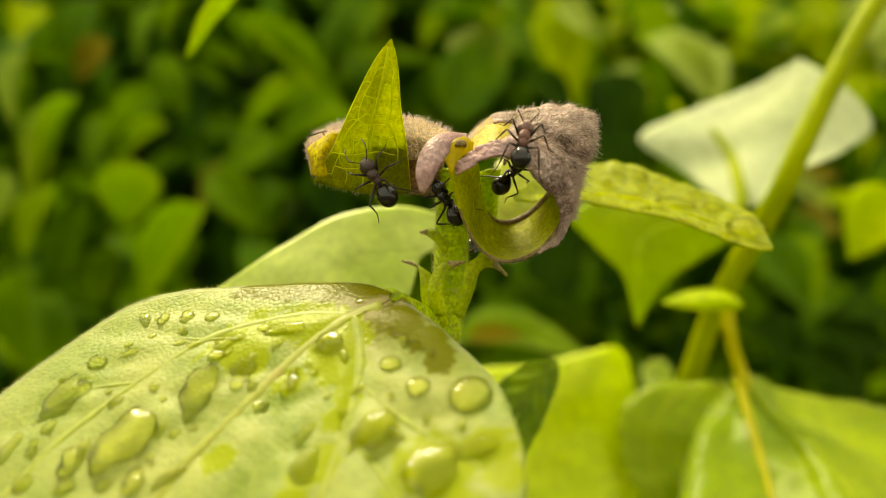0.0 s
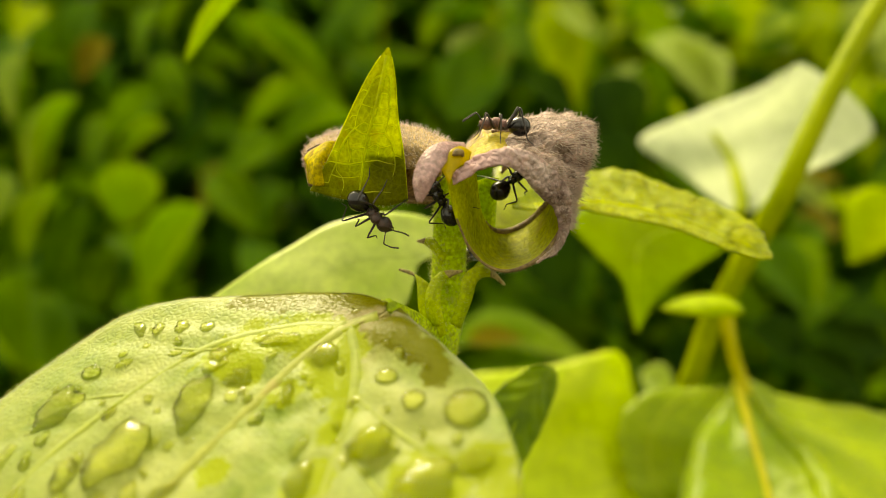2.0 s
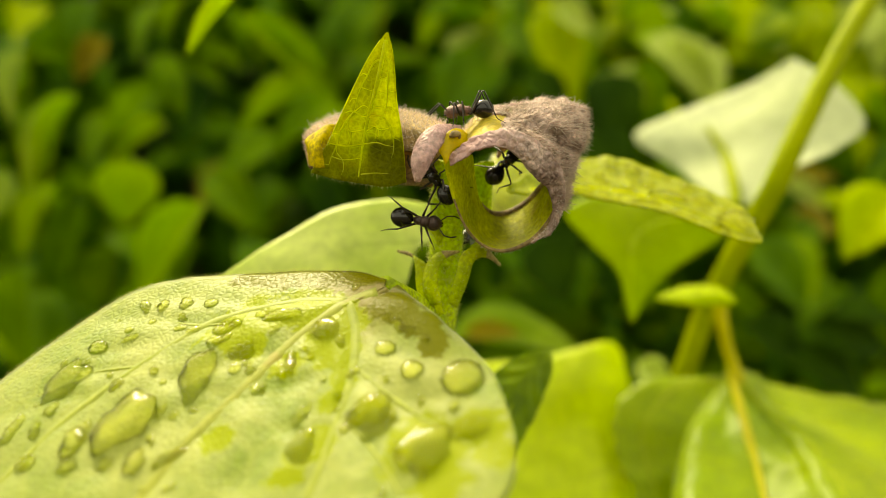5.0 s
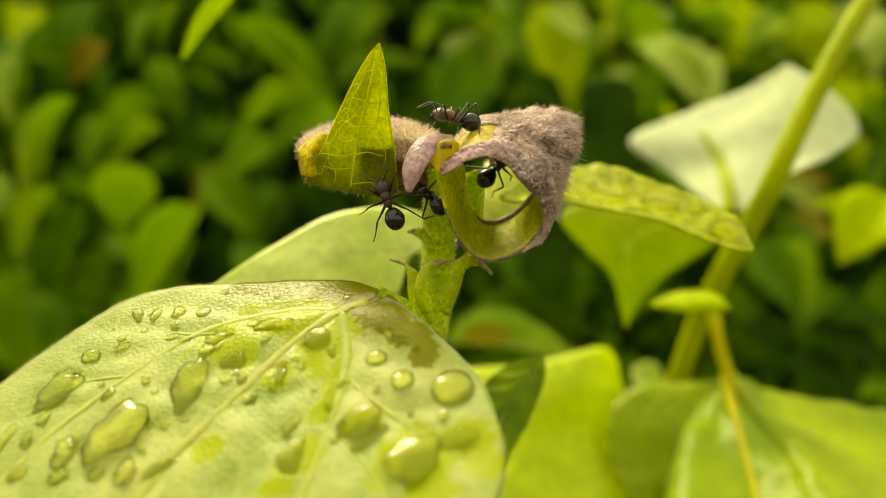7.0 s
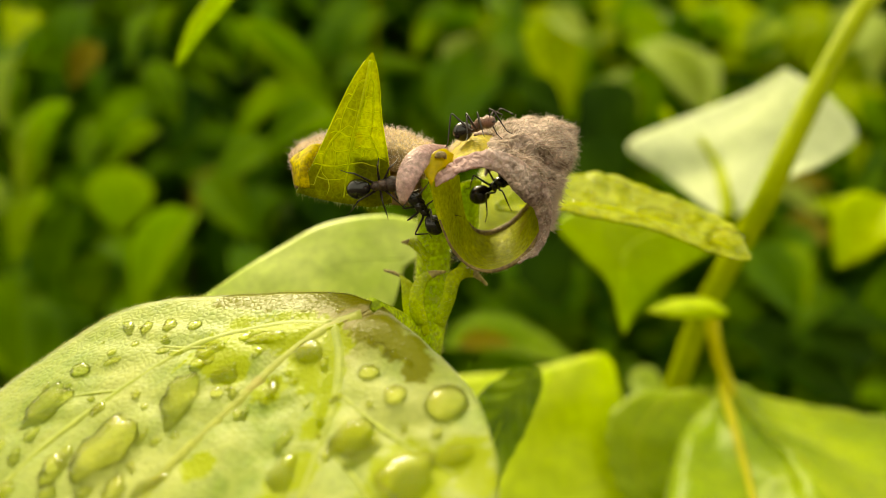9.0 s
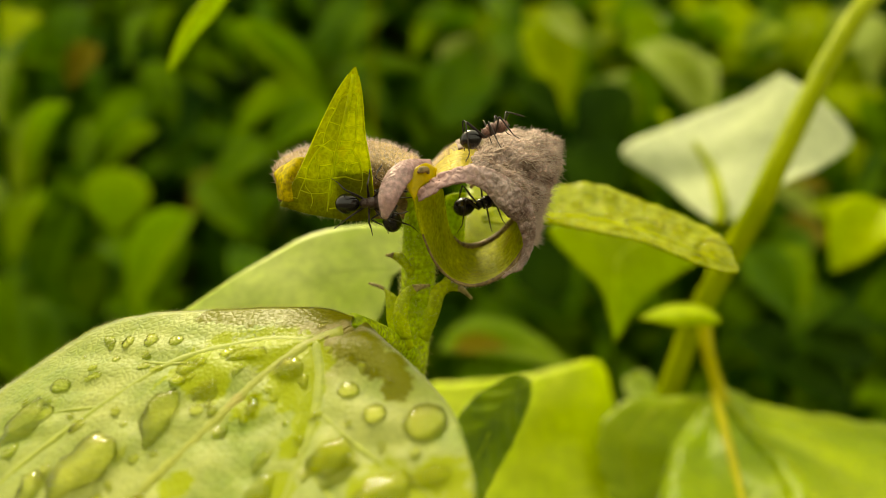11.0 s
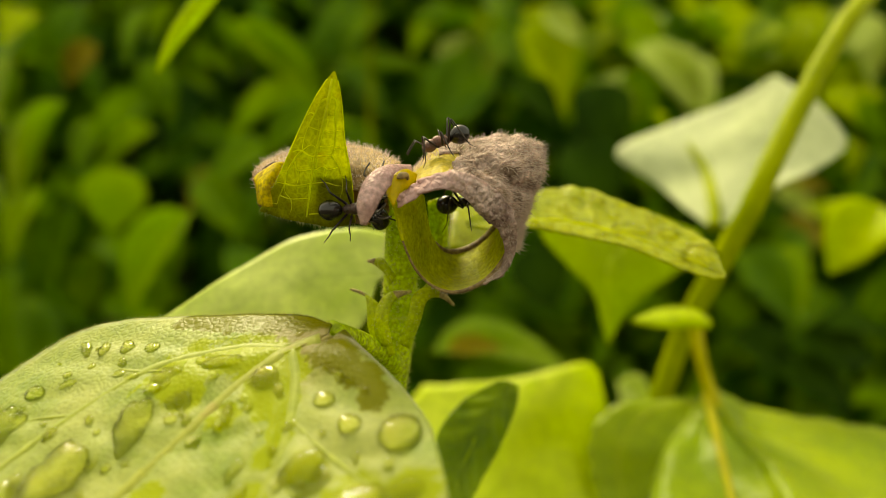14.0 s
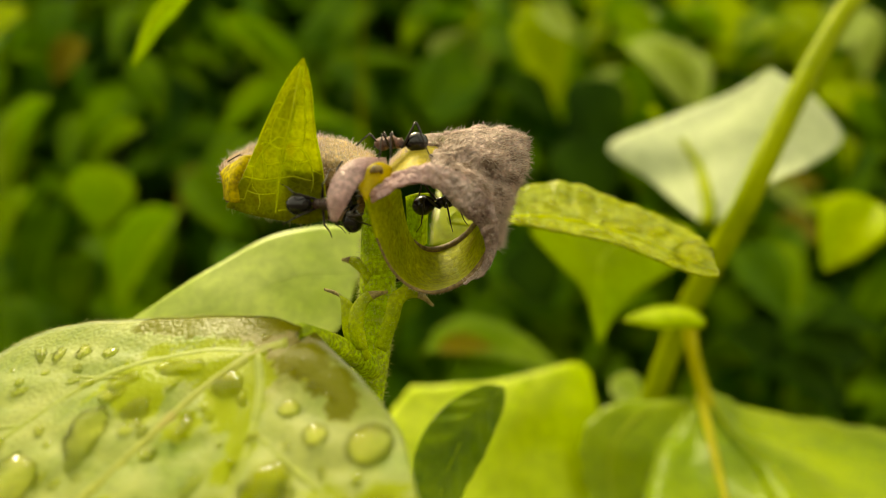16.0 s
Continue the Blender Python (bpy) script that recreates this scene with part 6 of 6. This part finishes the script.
U, D, F, B = (0, -0.2, 1), (0, -0.3, -1), (0, -1, 0.15), (0, 1, 0.2)
LEFT_ROWS = [
    (0, (-5.35, 80.55, 5.13), (-0.55, 0, 0.83), (-0.3, -1, 0.1)), (0.5, (-5.99, 80.55, 5.11), (0.41, 0, 0.91), (0.2, -1, 0.1)), (1, (-6.38, 81, 6.01), (0.92, 0, 0.39), (0, -1, -0.2)),
    (1.5, (-8.28, 81, 6.09), (0.99, 0, -0.11), (0, -0.8, -0.6)), (2, (-7.73, 81.9, 5.41), (0.75, 0, -0.66), (-0.5, -0.8, -0.3)), (2.5, (-6.48, 81.9, 3.53), (0.12, 0, -0.99), (0, -1, 0)),
    (3, (-6.86, 82.8, 3.67), (0.3, 0, -0.95), (-0.1, -1, 0)), (3.2, (-6.84, 82.8, 3.48), (0.27, 0.71, -0.65), (-0.1, -1, -0.2)), (3.4, (-6.87, 82.8, 3.3), (-0.04, 1, -0.08), (0, 0.2, -1)), (3.6, (-6.27, 82.8, 2.89), (-0.88, 0.42, 0.23), (0, -0.3, -1)),
    (3.7, (-6.29, 82.8, 2.91), (-1, 0, 0), (0, -0.3, -1)), (3.8, (-6.31, 82.8, 2.88), (-0.41, 0.9, -0.1), (0, -0.3, -1)), (4, (-6.72, 82.8, 2.92), (0.82, 0.43, -0.37), (-0.3, -0.6, -0.7)), (4.2, (-6.83, 82.8, 3.31), (0.72, 0, -0.69), (-0.3, -0.9, -0.2)),
    (4.8, (-4.91, 84.15, 2.83), (0.86, 0, -0.51), (-0.2, -1, 0)), (5.4, (-1.61, 86.85, 0.36), (0.6, 0, 0.8), (0, -1, 0)), (5.9, (-1.41, 85.95, -0.69), (-0.31, 0, 0.95), (0, -1, 0)),
    (6.3, (-2.13, 83.7, -0.24), (-0.56, 0, 0.83), (0, -1, 0)), (6.7, (-2.93, 82.8, 1.82), (-0.59, 0, 0.81), (0, -1, 0)),
    (7.1, (-3.77, 81.9, 3.14), (-0.2, 0, 0.98), (0, -1, 0)), (7.5, (-5.14, 81.9, 4), (0.48, 0, 0.88), (0, -1, 0)), (7.9, (-4.08, 81.9, 5.86), (0.29, 0, 0.96), (0, -1, 0)),
    (8.3, (-4.67, 81.9, 6.36), (0.44, 0, 0.9), (0, -1, 0)), (8.6, (-5.55, 81.9, 6.62), (0.84, 0, 0.54), (0, -1, 0)), (8.9, (-6.03, 81.45, 6.64), (0.95, 0, 0.32), (0, -1, 0)),
    (9.2, (-6.41, 81.45, 7.28), (0.99, 0, -0.11), (0, -1, 0)), (11.3, (-5.58, 81.45, 6.74), (1, 0, 0.05), (0, -1, -0.1)), (12.5, (-5.89, 81.45, 6.74), (1, 0, 0.05), (0, -1, -0.1)),
    (14.1, (-5.24, 81.45, 6.71), (1, 0, 0.07), (0, -1, -0.1)), (16, (-5.35, 81.45, 6.85), (1, 0, 0.03), (0, -1, -0.1)),
]
STEM_ROWS = [
    (0, (1.24, 85.05, 3.44), (-0.53, 0, 0.85), (-0.5, -0.8, -0.3)), (3.5, (0.83, 85.05, 4.65), (-0.5, 0, 0.87), (-0.5, -0.8, -0.3)), (7.5, (0.99, 85.05, 4.36), (-0.76, 0, 0.65), (-0.5, -0.8, -0.3)),
    (8.6, (1.22, 85.05, 4.19), (-0.76, 0, 0.65), (-0.5, -0.8, -0.3)), (9.2, (0.81, 84.6, 3.35), (-0.46, 0, 0.89), (-0.6, -0.8, 0)), (10.3, (-0.26, 84.15, 4.4), (-0.15, 0, 0.99), (-0.6, -0.8, 0)),
    (11.3, (-1.72, 83.7, 5.44), (-0.04, 0, 1), (-0.6, -0.8, 0)), (12.5, (-1.3, 83.7, 5.29), (-0.04, 0, 1), (-0.6, -0.8, 0)), (14.5, (-0.72, 83.7, 6.25), (-0.05, 0, 1), (-0.6, -0.8, 0)), (16, (-0.83, 83.7, 5.58), (-0.04, 0, 1), (-0.6, -0.8, 0)),
]
TOP_ROWS = [
    (0, (7.08, 77.22, 8.41), (0.17, 0.43, 0.89), F), (0.5, (7.74, 78.3, 9.98), (-0.1, 0.56, 0.82), (0, -0.8, 0.5)), (1, (7.92, 79.65, 11.19), (-0.11, 0.78, 0.62), (0, -0.6, 0.8)), (1.5, (7.81, 81.9, 11.85), (-0.62, 0.62, 0.48), U),
    (2, (7.54, 83.25, 12.88), (-1, 0, 0.07), U), (2.5, (6.98, 83.25, 13.01), (-1, 0, -0.07), U), (3, (6.64, 83.7, 12.9), (-0.97, 0, -0.23), U), (3.5, (6.58, 83.7, 13.28), (-1, 0, -0.07), U),
    (4.2, (5.3, 83.7, 13.5), (-0.57, -0.77, -0.29), U), (5.2, (4.32, 83.7, 12.95), (-1, 0, -0.09), U), (6.3, (3.42, 83.7, 12.93), (-0.99, 0, 0.1), U), (6.7, (2.87, 83.7, 13.72), (-1, 0, 0.05), U), (7.1, (4.18, 83.25, 12.5), (-0.91, -0.36, 0.2), U),
    (7.5, (3.28, 82.8, 12.53), (-0.79, -0.59, 0.13), U), (7.9, (2.98, 82.8, 12.47), (-0.62, -0.74, -0.26), U), (8.3, (2.2, 82.8, 12.78), (-0.58, -0.72, -0.39), U), (8.6, (3.27, 82.8, 12.87), (0.08, -0.89, -0.45), U),
    (8.9, (4, 82.8, 12.64), (0.69, -0.71, 0.13), U), (9.2, (3.87, 82.8, 12.74), (0.8, -0.56, 0.21), U), (10.3, (5.27, 81.9, 13.1), (0.96, 0, 0.26), U), (11.3, (6.57, 81.9, 13.32), (0.9, 0, 0.43), U), (11.7, (7.01, 82.8, 14.03), (0.93, 0, 0.35), U),
    (12.1, (8.57, 84.6, 15.39), (0.99, 0, 0.15), U), (12.5, (9.52, 85.5, 15.78), (0.99, 0, 0.15), U), (12.7, (9.47, 85.5, 15.32), (0.52, 0.78, 0.34), U), (12.9, (9.32, 85.5, 14.81), (-0.1, 0.93, 0.35), U), (13.3, (8.45, 85.05, 15.1), (-0.61, 0.78, 0.13), U),
    (13.7, (7.69, 84.15, 15.32), (-0.91, 0, -0.41), U), (14.1, (6.62, 83.7, 14.11), (-0.93, 0, -0.38), U), (14.5, (5.9, 83.7, 14), (-0.92, 0, -0.39), U), (14.9, (5.73, 83.7, 13.59), (-0.94, 0, -0.35), U),
    (15.4, (5.6, 83.7, 13.33), (-0.9, 0, -0.43), U), (16, (4.96, 83.7, 12.81), (-1, 0, -0.07), U),
]
RING_ROWS = [
    (0, (6.18, 88.65, 6.77), (0.66, 0, 0.75), (0.3, -1, -0.2)), (2, (6.27, 88.65, 7.1), (0.75, 0, 0.66), (0.3, -1, -0.2)), (3.5, (6.21, 88.65, 6.27), (0.71, 0, 0.7), (0.3, -1, -0.2)), (6.7, (6.08, 88.65, 7.65), (0.67, 0, 0.74), (0.3, -1, -0.3)),
    (8.3, (6.41, 88.65, 6.69), (0.91, 0, 0.41), (0.1, -0.8, 0.5)), (9.2, (5.9, 88.65, 6.9), (0.85, 0, 0.53), (0.1, -0.8, 0.5)), (11.3, (5.9, 88.65, 6.99), (0.99, 0, 0.16), (0, -0.7, 0.7)), (12.5, (6.29, 88.65, 7.78), (0.99, 0, 0.13), (0, -0.7, 0.7)),
    (14.1, (5.99, 88.65, 7.75), (0.99, 0, 0.17), (0, -0.7, 0.7)), (16, (5.83, 88.65, 7.24), (0.98, 0, 0.18), (0, -0.7, 0.7)),
]
BACK_ROWS = [
    (0, (3.08, 96.75, 0.32), (0.28, 0, 0.96), (0.9, -0.4, 0)), (9, (3.13, 96.75, 0.38), (0.26, 0, 0.97), (0.9, -0.4, 0)), (13, (3.02, 96.75, 0.55), (0.28, 0, 0.96), (0.9, -0.4, 0)),
    (13.7, (3.22, 96.3, 1.96), (0.47, 0, 0.88), (0.9, -0.4, 0)), (14.6, (3.06, 96.3, 1.13), (0.37, 0, 0.93), (0.9, -0.4, 0)), (16, (2.88, 96.3, 0.2), (0.39, 0, 0.92), (0.9, -0.4, 0)),
]
LEFT_BACK_ROWS = [
    (0, (-8.95, 88.65, 10.07), (-0.95, 0, 0.32), U), (1, (-8.58, 88.65, 10.25), (-0.99, 0, 0.12), U), (2.5, (-8.62, 88.65, 10.18), (-0.98, 0, 0.18), U), (3.5, (-8.08, 88.65, 9.53), (-0.98, 0, 0.21), U), (4.2, (-9.01, 88.65, 9.53), (-0.96, 0, 0.27), U),
    (6.5, (-7.59, 88.65, 10.02), (-0.98, 0, 0.18), U), (9, (-8.32, 88.65, 10.31), (-0.99, 0, 0.14), U), (11.5, (-7.93, 88.65, 10.59), (-0.99, 0, 0.12), U), (16, (-8.33, 88.65, 10.67), (-0.99, 0, 0.14), U),
]
SHORT = ("black ant feeding inside the rolled leaf", "black ant at the top of the stem")
ANTS = [
    (LEFT_ROWS, ANT_DARK, 8.0, 0.95, "black and brown ant climbing about the young leaf"),
    (TOP_ROWS, ANT_BROWN, 8.0, 0.9, "black and brown ant walking over the hairy leaves"),
    (RING_ROWS, ANT_BLACK, 2.5, 0.95, "black ant feeding inside the rolled leaf"),
    (STEM_ROWS, ANT_BLACK, 2.5, 0.92, "black ant at the top of the stem"),
    (BACK_ROWS, ANT_BLACK, 1.5, 0.7, "black ant behind the stem"),
    (LEFT_BACK_ROWS, ANT_BROWN, 1.5, 0.85, "brown ant hidden behind the young leaf"),
]
CREW = [(ant(label, tone, size, 0.75 if label in SHORT else 0.88), rows, pace) for rows, tone, pace, size, label in ANTS]


def hanging(t):
    """How far the climbing ant reaches back to the leaf that it hangs from, 0 to 1."""
    return max(0.0, min(1.0, (t - 1.75) / 0.5, (4.75 - t) / 0.5))


def motions():
    for (body, legs), rows, pace in CREW:
        walk(body, [(t, ant_pose(g, ahead, up)) for t, g, ahead, up in rows])
        for n, (leg, x, s, turn) in enumerate(legs):
            swing = 14 if pace > 5 else 6
            back = 50 if rows is LEFT_ROWS and turn > 0 else 0
            beats = [k * 0.25 for k in range(65)]
            walk(leg, [(t, pose(x * 0.001, 0.0003 * s, -0.0002, 0, 0, s * back * hanging(t) + swing * math.sin(pace * t + math.pi * ((n % 3 + (n > 2)) % 2)))) for t in beats])


motions()
